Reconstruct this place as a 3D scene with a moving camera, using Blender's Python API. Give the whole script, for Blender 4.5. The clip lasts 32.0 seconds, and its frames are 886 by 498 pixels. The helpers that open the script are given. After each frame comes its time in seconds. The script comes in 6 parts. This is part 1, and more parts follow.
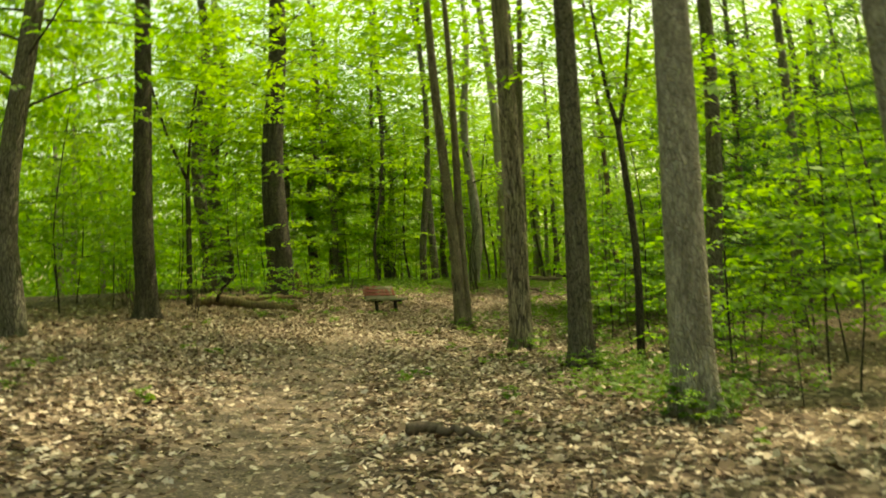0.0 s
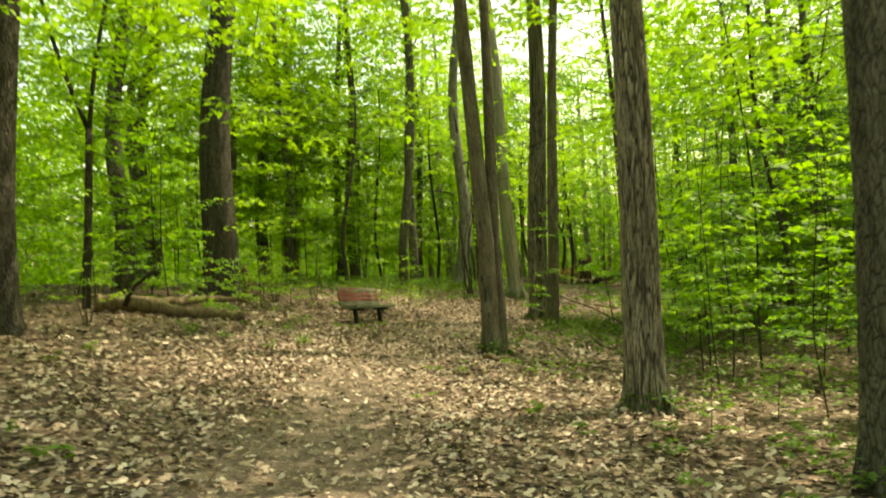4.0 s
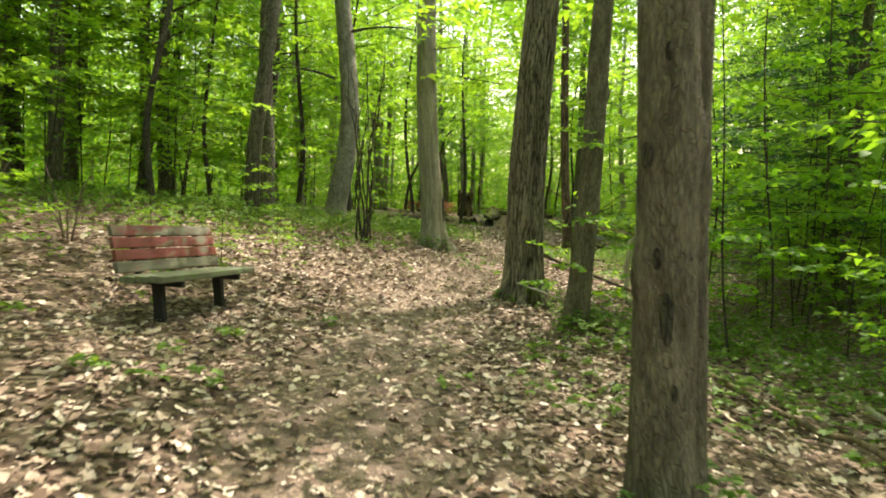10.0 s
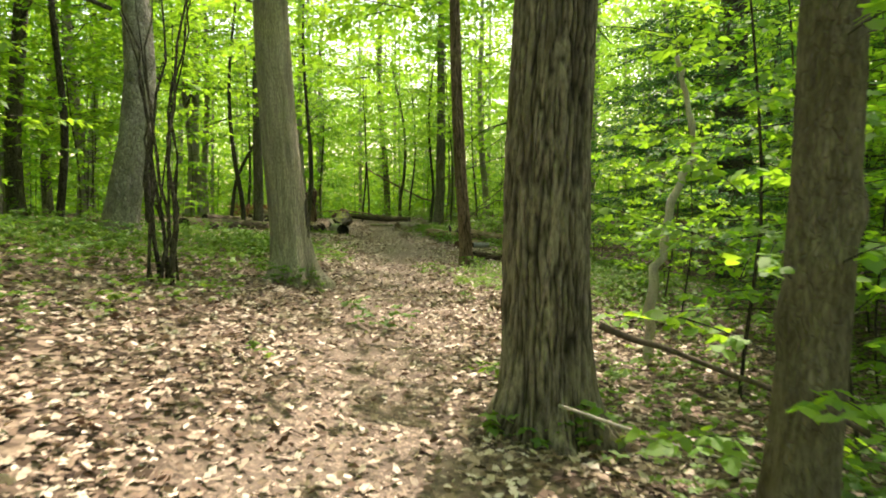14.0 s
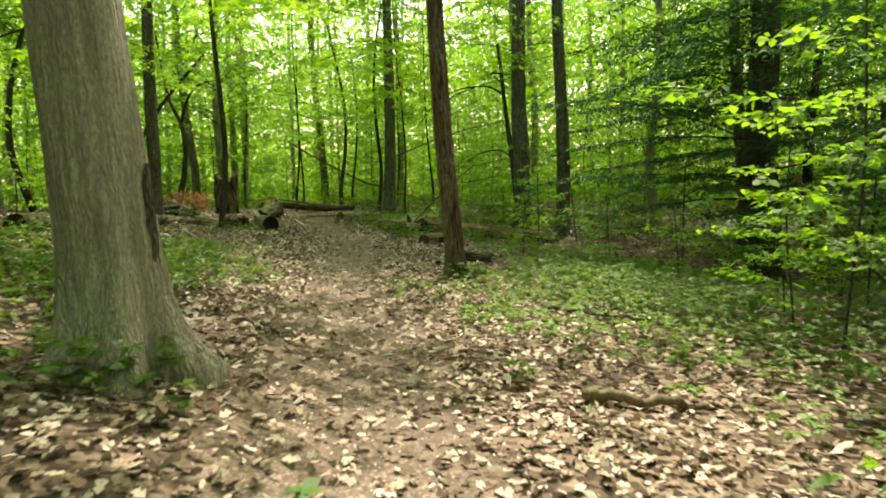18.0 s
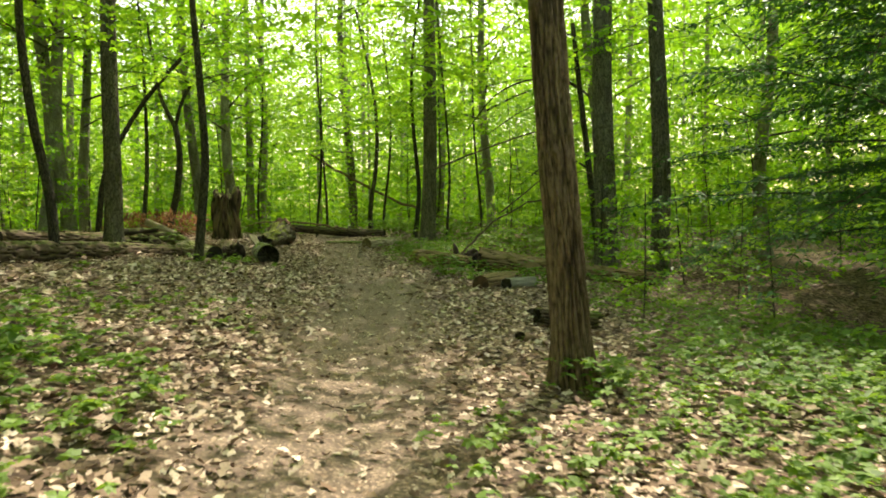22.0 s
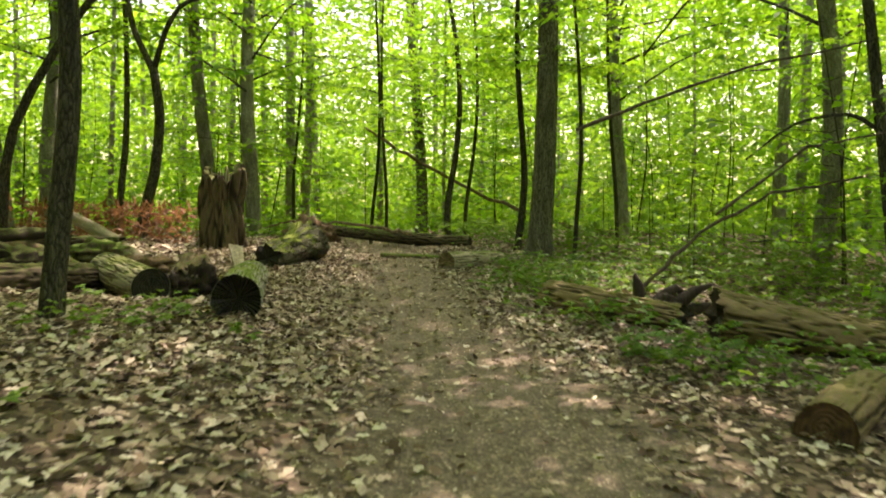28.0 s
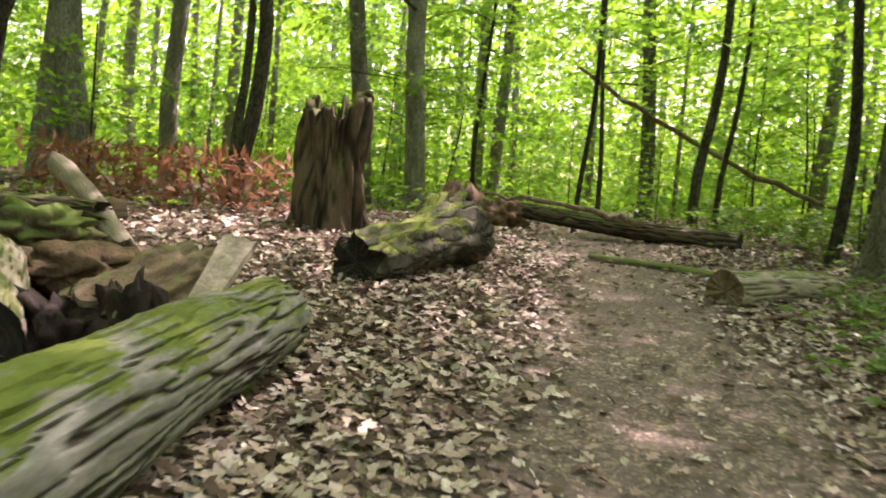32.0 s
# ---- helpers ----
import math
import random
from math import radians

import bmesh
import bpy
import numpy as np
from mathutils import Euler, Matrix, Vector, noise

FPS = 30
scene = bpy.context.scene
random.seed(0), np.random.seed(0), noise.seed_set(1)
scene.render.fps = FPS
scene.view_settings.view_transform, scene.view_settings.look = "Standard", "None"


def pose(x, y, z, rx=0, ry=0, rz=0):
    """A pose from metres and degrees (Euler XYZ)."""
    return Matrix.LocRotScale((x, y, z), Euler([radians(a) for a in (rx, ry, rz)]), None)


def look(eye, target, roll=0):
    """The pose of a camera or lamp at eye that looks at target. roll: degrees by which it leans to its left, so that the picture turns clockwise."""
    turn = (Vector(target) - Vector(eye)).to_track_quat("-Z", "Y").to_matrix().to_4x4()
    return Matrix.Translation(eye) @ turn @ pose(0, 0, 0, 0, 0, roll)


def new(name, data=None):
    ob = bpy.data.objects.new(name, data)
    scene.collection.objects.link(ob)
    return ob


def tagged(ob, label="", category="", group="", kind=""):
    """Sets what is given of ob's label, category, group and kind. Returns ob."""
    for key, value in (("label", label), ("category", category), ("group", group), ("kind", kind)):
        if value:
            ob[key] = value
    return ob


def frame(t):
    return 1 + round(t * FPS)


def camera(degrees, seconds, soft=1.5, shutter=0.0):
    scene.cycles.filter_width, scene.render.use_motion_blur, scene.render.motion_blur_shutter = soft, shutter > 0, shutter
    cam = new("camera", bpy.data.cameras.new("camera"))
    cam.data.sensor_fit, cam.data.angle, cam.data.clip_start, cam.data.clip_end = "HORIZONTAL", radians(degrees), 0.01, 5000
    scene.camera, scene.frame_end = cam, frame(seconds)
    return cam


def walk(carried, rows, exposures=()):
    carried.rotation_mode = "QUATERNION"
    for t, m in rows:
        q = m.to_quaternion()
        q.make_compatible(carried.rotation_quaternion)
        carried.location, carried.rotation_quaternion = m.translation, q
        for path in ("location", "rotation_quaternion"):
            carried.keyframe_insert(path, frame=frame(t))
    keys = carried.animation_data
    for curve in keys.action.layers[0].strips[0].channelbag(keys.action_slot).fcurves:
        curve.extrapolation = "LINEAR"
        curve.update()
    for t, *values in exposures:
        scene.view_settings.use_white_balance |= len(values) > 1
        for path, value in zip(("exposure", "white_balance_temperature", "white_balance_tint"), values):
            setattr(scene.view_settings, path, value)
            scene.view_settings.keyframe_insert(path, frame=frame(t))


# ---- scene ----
cam = camera(63.8, 32.0, 1.8, 0.4)
PATH = [
    (0, (0.0, 0.0, 1.35), (0.015, 1.993, 1.521), -3.5),
    (0.5, (-0.193, 0.862, 1.378), (-0.207, 2.857, 1.524), 4.3),
    (1, (-0.39, 1.719, 1.424), (-0.396, 3.718, 1.472), -0.4),
    (1.5, (-0.593, 2.562, 1.525), (-0.655, 4.551, 1.723), 0.9),
    (2, (-0.806, 3.401, 1.611), (-0.804, 5.388, 1.84), -3.7),
    (2.5, (-1.024, 4.24, 1.677), (-1.007, 6.237, 1.795), -4.0),
    (3, (-1.208, 5.081, 1.737), (-1.172, 7.07, 1.94), -2.2),
    (3.5, (-1.344, 5.919, 1.785), (-1.281, 7.905, 2.009), -2.5),
    (4, (-1.493, 6.789, 1.798), (-1.327, 8.776, 1.957), -2.2),
    (4.5, (-1.63, 7.639, 1.793), (-1.444, 9.63, 1.755), -1.0),
    (6.5, (-2.106, 10.947, 1.919), (-1.795, 12.907, 1.677), -2.1),
    (7, (-2.179, 11.813, 1.991), (-1.852, 13.782, 1.863), 0.5),
    (7.5, (-2.208, 12.725, 2.062), (-1.83, 14.685, 1.931), -0.9),
    (8, (-2.218, 13.673, 2.155), (-1.878, 15.64, 2.037), 0.5),
    (8.5, (-2.16, 14.608, 2.237), (-1.698, 16.551, 2.13), -1.6),
    (9, (-2.077, 15.534, 2.303), (-1.59, 17.472, 2.222), 1.5),
    (9.5, (-1.964, 16.433, 2.344), (-1.365, 18.34, 2.283), 2.2),
    (10, (-1.87, 17.358, 2.401), (-1.225, 19.25, 2.35), 1.9),
    (10.5, (-1.753, 18.267, 2.455), (-1.042, 20.136, 2.426), 1.1),
    (11, (-1.616, 19.148, 2.49), (-0.909, 21.019, 2.452), -0.0),
    (11.5, (-1.393, 20.035, 2.497), (-0.609, 21.875, 2.471), 2.8),
    (12, (-1.14, 20.915, 2.493), (-0.306, 22.733, 2.467), 1.4),
    (12.5, (-0.872, 21.753, 2.494), (0.061, 23.517, 2.368), 1.2),
    (13, (-0.62, 22.56, 2.522), (0.363, 24.291, 2.33), 2.4),
    (13.5, (-0.405, 23.349, 2.628), (0.636, 25.056, 2.572), -0.4),
    (14, (-0.172, 24.081, 2.683), (0.903, 25.767, 2.642), 0.1),
    (14.5, (0.095, 24.826, 2.725), (1.228, 26.474, 2.72), -0.1),
    (16.5, (1.38, 27.597, 2.803), (2.585, 29.191, 2.736), -0.3),
    (17, (1.753, 28.254, 2.807), (2.969, 29.842, 2.799), 0.8),
    (17.5, (2.141, 28.889, 2.808), (3.349, 30.482, 2.741), 1.4),
    (18, (2.532, 29.498, 2.818), (3.749, 31.083, 2.739), -1.3),
    (18.5, (2.895, 30.097, 2.856), (4.085, 31.705, 2.828), -0.5),
    (19, (3.294, 30.722, 2.872), (4.441, 32.36, 2.857), 0.9),
    (19.5, (3.68, 31.348, 2.888), (4.836, 32.979, 2.847), 2.4),
    (20, (4.059, 31.978, 2.911), (5.198, 33.621, 2.867), -1.5),
    (20.5, (4.453, 32.61, 2.94), (5.493, 34.318, 2.902), 0.9),
    (21, (4.887, 33.211, 2.969), (5.953, 34.903, 2.955), -1.9),
    (21.5, (5.294, 33.815, 2.994), (6.401, 35.481, 2.975), -0.6),
    (22, (5.632, 34.465, 3.039), (6.773, 36.107, 3.026), -0.6),
    (22.5, (5.923, 35.139, 3.072), (6.976, 36.839, 3.037), -0.9),
    (23, (6.253, 35.794, 3.1), (7.308, 37.493, 3.096), -0.6),
    (23.5, (6.575, 36.458, 3.124), (7.633, 38.155, 3.087), 0.8),
    (24, (6.936, 37.112, 3.155), (8.008, 38.8, 3.13), 0.3),
    (24.5, (7.273, 37.762, 3.176), (8.339, 39.453, 3.12), 0.3),
    (25, (7.59, 38.445, 3.18), (8.624, 40.156, 3.121), 2.0),
    (25.5, (7.932, 39.105, 3.186), (8.904, 40.852, 3.119), -0.3),
    (27.5, (9.311, 41.715, 3.293), (10.299, 43.452, 3.219), 0.8),
    (28, (9.664, 42.387, 3.36), (10.651, 44.126, 3.351), 0.7),
    (28.5, (9.987, 43.061, 3.408), (10.937, 44.821, 3.472), 2.7),
    (29, (10.294, 43.752, 3.422), (11.11, 45.577, 3.453), 2.6),
    (29.5, (10.632, 44.414, 3.455), (11.382, 46.268, 3.489), 0.3),
    (30, (10.919, 45.096, 3.462), (11.668, 46.95, 3.433), 2.9),
    (30.5, (11.223, 45.784, 3.496), (11.883, 47.672, 3.464), 3.2),
    (31, (11.532, 46.479, 3.531), (12.152, 48.38, 3.505), 5.8),
    (31.5, (11.818, 47.221, 3.55), (12.366, 49.143, 3.482), 2.2),
    (32, (12.102, 47.947, 3.566), (12.572, 49.888, 3.463), 4.6),
]
walk(cam, [(t, look(eye, target, roll)) for t, eye, target, roll in PATH],
     [(0, 0.95, 10200, -5), (2, 1.1, 9800, -2), (4.5, 1.3, 9000, 4), (7, 1.3, 7700, 10), (9, 1.6, 7100, 17), (14, 1.7, 7100, 19), (17, 1.5, 7400, 10), (19, 1.68, 7400, 14),
      (22, 1.66, 7600, 13), (25, 1.82, 7600, 21), (28, 1.88, 7500, 25), (30, 2.06, 7000, 34), (32, 2.2, 6400, 50)])

# ---- world, sun ----
SUN_ELEV, SUN_ROT = radians(62), radians(58)
world = bpy.data.worlds.new("sky")
scene.world = world
world.use_nodes = True
wn = world.node_tree
sky = wn.nodes.new("ShaderNodeTexSky")
sky.sky_type, sky.sun_disc = 'NISHITA', False
sky.sun_elevation, sky.sun_rotation = SUN_ELEV, SUN_ROT
sky.air_density, sky.dust_density, sky.ozone_density = 2.0, 4.0, 0.5
wn.nodes["Background"].inputs["Strength"].default_value = 0.15
wn.links.new(sky.outputs[0], wn.nodes["Background"].inputs["Color"])
sun = new("sun", bpy.data.lights.new("sun", 'SUN'))
sun.data.energy, sun.data.angle, sun.data.color = 3.0, radians(0.6), (1.0, 0.95, 0.86)
sun_from = Vector((math.sin(SUN_ROT) * math.cos(SUN_ELEV), math.cos(SUN_ROT) * math.cos(SUN_ELEV), math.sin(SUN_ELEV)))
sun.matrix_world = look(sun_from * 60, (0, 0, 0))

# ---- terrain: a trail that climbs along a side slope ----
TRAIL_Y = (-6, 0, 7, 13, 19, 23.4, 27.6, 32, 36.5, 41.7, 46.5, 51, 56, 64, 90)
TRAIL_X = (.3, -.4, -1.7, -2.2, -1.6, -.4, 1.4, 4, 6.6, 9.3, 11.6, 13.6, 15.9, 18.5, 30)
KNOT_Y = (0, 10, 18, 26, 34, 42, 50, 58, 75)
KNOT_Z = (.14, .584, .906, 1.311, 1.745, 2.061, 2.566, 3.306, 4.062)
KNOT_L = (.086, .101, .114, .121, .143, .124, .068, .022, -.01)
KNOT_R = (-.078, -.1, -.121, -.096, -.066, -.029, .02, .05, .05)


def lumps(x, y):
    """Low uneven humps of the forest floor, in metres."""
    return (0.035 * np.sin(x * 1.9 + 1.3 * np.sin(y * 0.8)) * np.cos(y * 1.7 + 0.9 * np.sin(x * 0.7))
            + 0.007 * np.sin(x * 4.7 + y * 2.1) * np.sin(y * 5.3 - x * 1.7))


# the worn strip strays from the middle of the trail towards the log pile
WORN_Y, WORN_OFF = (38, 42, 45, 48, 52), (0, 0.35, 0.85, 0.6, 0.4)


def trail_off(x, y):
    return x - np.interp(y, TRAIL_Y, TRAIL_X)


def ground_z(x, y):
    x, y = np.asarray(x, float), np.asarray(y, float)
    d = trail_off(x, y)
    side = np.tanh(d / 10) * 10
    k = np.clip(y, 0, 75)
    z = np.interp(k, KNOT_Y, KNOT_Z)
    z = z + np.where(side < 0, -side * np.interp(k, KNOT_Y, KNOT_L), side * np.interp(k, KNOT_Y, KNOT_R))
    z = z - 0.18 * np.exp(-((x + 1.95) ** 2 + (y - 25.6) ** 2) / 3.0)
    z = z - 0.34 * np.exp(-((x - 10.75) ** 2 + (y - 52.0) ** 2) / 1.6)
    z = z - 0.9 * np.exp(-((x - 22.0) ** 2 + (y - 39.2) ** 2) / 20.0)
    worn = np.exp(-(d / 0.9) ** 2)
    return z + lumps(x, y) * (1 - 0.93 * worn) - 0.05 * worn


def gz(x, y):
    return float(ground_z(x, y))


SUNNY = ((0.5, 27.9, 1.0), (-0.25, 27.6, 0.7), (1.2, 28.2, 0.7), (-1.2, 29.7, 0.4), (-4.7, 31.1, 1.0), (-2.7, 19.2, 0.5), (-3.3, 18.4, 0.4), (-0.9, 16.4, 0.4),
         (-3.1, 6.5, 0.5), (-2.3, 5.7, 0.5), (4.1, 16.8, 0.4), (3.0, 15.7, 0.35), (2.3, 8.0, 0.3), (3.6, 6.6, 0.3), (-4.1, 16.5, 0.4))


def clear_of_sun(x, y, z, margin):
    """True where a leaf layer at x, y, z leaves the sunny spots of the floor open."""
    keep = np.ones(len(x), bool)
    for sx, sy, r in SUNNY:
        h = z - gz(sx, sy)
        px, py = sx + sun_from.x / sun_from.z * h, sy + sun_from.y / sun_from.z * h
        keep &= (x - px) ** 2 + (y - py) ** 2 > (r + margin) ** 2
    return keep


def shades_a_spot(x, y, lo, hi, margin):
    """True where a crown over x, y, between the heights lo and hi, would stand in the sun of a sunny spot."""
    for sx, sy, r in SUNNY:
        for h in np.arange(lo, hi, 1.0):
            if math.hypot(sx + sun_from.x / sun_from.z * h - x, sy + sun_from.y / sun_from.z * h - y) < r * 0.5 + margin:
                return True
    return False


# ---- materials ----
def nodes_of(name):
    m = bpy.data.materials.new(name)
    m.use_nodes = True
    nt = m.node_tree
    return m, nt, nt.nodes["Principled BSDF"]


def tex_noise(nt, scale, detail=4.0, rough=0.6, stretch=(1, 1, 1), coord="Object", distort=0.0):
    tc = nt.nodes.new("ShaderNodeTexCoord")
    mp = nt.nodes.new("ShaderNodeMapping")
    mp.inputs["Scale"].default_value = stretch
    n = nt.nodes.new("ShaderNodeTexNoise")
    n.inputs["Scale"].default_value, n.inputs["Detail"].default_value = scale, detail
    n.inputs["Roughness"].default_value, n.inputs["Distortion"].default_value = rough, distort
    nt.links.new(tc.outputs[coord], mp.inputs["Vector"])
    nt.links.new(mp.outputs[0], n.inputs["Vector"])
    return n.outputs["Fac"]


def ramp(nt, fac, *stops):
    r = nt.nodes.new("ShaderNodeValToRGB")
    while len(r.color_ramp.elements) < len(stops):
        r.color_ramp.elements.new(0.5)
    for e, (pos, col) in zip(r.color_ramp.elements, stops):
        e.position = pos
        e.color = (*col, 1) if len(col) == 3 else col
    nt.links.new(fac, r.inputs[0])
    return r.outputs[0]


def mixed(nt, fac, a, b, blend='MIX'):
    m = nt.nodes.new("ShaderNodeMix")
    m.data_type, m.blend_type = 'RGBA', blend
    for sock, v in ((m.inputs[0], fac), (m.inputs[6], a), (m.inputs[7], b)):
        if isinstance(v, bpy.types.NodeSocket):
            nt.links.new(v, sock)
        elif isinstance(v, (int, float)):
            sock.default_value = v
        else:
            sock.default_value = (*v, 1)
    return m.outputs[2]


def bumped(nt, bsdf, height, strength=0.5, dist=0.02):
    b = nt.nodes.new("ShaderNodeBump")
    b.inputs["Strength"].default_value, b.inputs["Distance"].default_value = strength, dist
    nt.links.new(height, b.inputs["Height"])
    nt.links.new(b.outputs[0], bsdf.inputs["Normal"])


def scaled(nt, fac, a, b):
    n = nt.nodes.new("ShaderNodeMapRange")
    nt.links.new(fac, n.inputs[0])
    n.inputs[1].default_value, n.inputs[2].default_value = a, b
    return n.outputs[0]


def cracks(nt, scale, stretch, wander=0.25):
    """Distance to the nearest crack of a net of long plates, bent by a noise."""
    tc = nt.nodes.new("ShaderNodeTexCoord")
    n = nt.nodes.new("ShaderNodeTexNoise")
    n.inputs["Scale"].default_value, n.inputs["Detail"].default_value = 5.0, 3.0
    nt.links.new(tc.outputs["Object"], n.inputs["Vector"])
    shift = nt.nodes.new("ShaderNodeVectorMath")
    shift.operation = 'MULTIPLY_ADD'
    nt.links.new(n.outputs["Color"], shift.inputs[0])
    shift.inputs[1].default_value = (wander, wander, wander)
    nt.links.new(tc.outputs["Object"], shift.inputs[2])
    mp = nt.nodes.new("ShaderNodeMapping")
    mp.inputs["Scale"].default_value = (1, 1, stretch)
    nt.links.new(shift.outputs[0], mp.inputs["Vector"])
    v = nt.nodes.new("ShaderNodeTexVoronoi")
    v.feature = 'DISTANCE_TO_EDGE'
    v.inputs["Scale"].default_value = scale
    nt.links.new(mp.outputs[0], v.inputs["Vector"])
    return v.outputs["Distance"]


def bark(name, dark, light, moss=0.35, scale=9.0, stretch=0.16, bump=0.7, plate=16.0, plate_long=0.16, gap=0.12, gap_dark=0.3, wander=0.12, furrowed=False):
    m, nt, b = nodes_of(name)
    f = tex_noise(nt, scale, 6, 0.65, (1, 1, stretch), distort=0.4)
    fine = tex_noise(nt, scale * 6, 3, 0.6, (1, 1, 0.35))
    col = ramp(nt, f, (0.30, dark), (0.66, light))
    col = mixed(nt, scaled(nt, fine, 0.4, 0.85), col, [c * 0.55 for c in dark])
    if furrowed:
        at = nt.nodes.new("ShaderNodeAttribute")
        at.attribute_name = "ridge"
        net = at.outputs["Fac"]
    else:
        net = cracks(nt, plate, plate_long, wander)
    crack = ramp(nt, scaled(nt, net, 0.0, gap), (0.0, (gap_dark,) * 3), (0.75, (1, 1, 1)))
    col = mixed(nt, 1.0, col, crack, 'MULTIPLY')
    blot = tex_noise(nt, 1.3, 3, 0.55)
    col = mixed(nt, scaled(nt, blot, 0.72 - moss * 0.4, 0.95), col, (0.09, 0.13, 0.035))
    info = nt.nodes.new("ShaderNodeObjectInfo")
    tint = nt.nodes.new("ShaderNodeMapRange")
    nt.links.new(info.outputs["Random"], tint.inputs[0])
    tint.inputs[3].default_value, tint.inputs[4].default_value = 0.75, 1.2
    col = mixed(nt, 1.0, col, tint.outputs[0], 'MULTIPLY')
    nt.links.new(col, b.inputs["Base Color"])
    b.inputs["Roughness"].default_value = 0.92
    b.inputs["Specular IOR Level"].default_value = 0.2
    h = nt.nodes.new("ShaderNodeMath")
    h.operation = 'ADD'
    nt.links.new(f, h.inputs[0])
    nt.links.new(fine, h.inputs[1])
    h2 = nt.nodes.new("ShaderNodeMath")
    h2.operation = 'ADD'
    nt.links.new(h.outputs[0], h2.inputs[0])
    nt.links.new(scaled(nt, net, 0.0, gap * 1.4), h2.inputs[1])
    bumped(nt, b, h2.outputs[0], bump, 0.03)
    return m


def dead_leaf():
    """Dry fallen leaves, dark brown to bleached tan, each of its own tone."""
    m, nt, b = nodes_of("dead_leaf")
    geo = nt.nodes.new("ShaderNodeNewGeometry")
    col = ramp(nt, geo.outputs["Random Per Island"], (0.0, (0.055, 0.034, 0.024)), (0.14, (0.15, 0.094, 0.062)), (0.38, (0.31, 0.228, 0.165)),
               (0.74, (0.48, 0.39, 0.30)), (1.0, (0.66, 0.575, 0.475)))
    vein = tex_noise(nt, 60, 3, 0.6)
    col = mixed(nt, scaled(nt, vein, 0.45, 1.0), col, (0.12, 0.08, 0.05))
    nt.links.new(col, b.inputs["Base Color"])
    b.inputs["Roughness"].default_value = 0.75
    b.inputs["Specular IOR Level"].default_value = 0.25
    return m


def foliage(name, low, high, through_low, through_high, share=0.5, tone=0.0):
    """Thin leaves: a diffuse face and light passing through."""
    m = bpy.data.materials.new(name)
    m.use_nodes = True
    nt = m.node_tree
    nt.nodes.remove(nt.nodes["Principled BSDF"])
    geo = nt.nodes.new("ShaderNodeNewGeometry")
    info = nt.nodes.new("ShaderNodeObjectInfo")
    add = nt.nodes.new("ShaderNodeMath")
    add.operation = 'MULTIPLY_ADD'
    nt.links.new(info.outputs["Random"], add.inputs[0])
    add.inputs[1].default_value = 0.45
    half = nt.nodes.new("ShaderNodeMath")
    half.operation = 'MULTIPLY'
    half.inputs[1].default_value = 0.55
    nt.links.new(geo.outputs["Random Per Island"], half.inputs[0])
    nt.links.new(half.outputs[0], add.inputs[2])
    front = ramp(nt, add.outputs[0], (0.1, low), (0.95, high))
    back = ramp(nt, add.outputs[0], (0.1, through_low), (0.95, through_high))
    d = nt.nodes.new("ShaderNodeBsdfDiffuse")
    t = nt.nodes.new("ShaderNodeBsdfTranslucent")
    g = nt.nodes.new("ShaderNodeBsdfGlossy")
    g.inputs["Roughness"].default_value = 0.6
    nt.links.new(front, d.inputs[0])
    nt.links.new(back, t.inputs[0])
    mx = nt.nodes.new("ShaderNodeMixShader")
    mx.inputs[0].default_value = share
    nt.links.new(d.outputs[0], mx.inputs[1])
    nt.links.new(t.outputs[0], mx.inputs[2])
    mg = nt.nodes.new("ShaderNodeMixShader")
    mg.inputs[0].default_value = 0.035
    nt.links.new(mx.outputs[0], mg.inputs[1])
    nt.links.new(g.outputs[0], mg.inputs[2])
    nt.links.new(mg.outputs[0], nt.nodes["Material Output"].inputs[0])
    return m


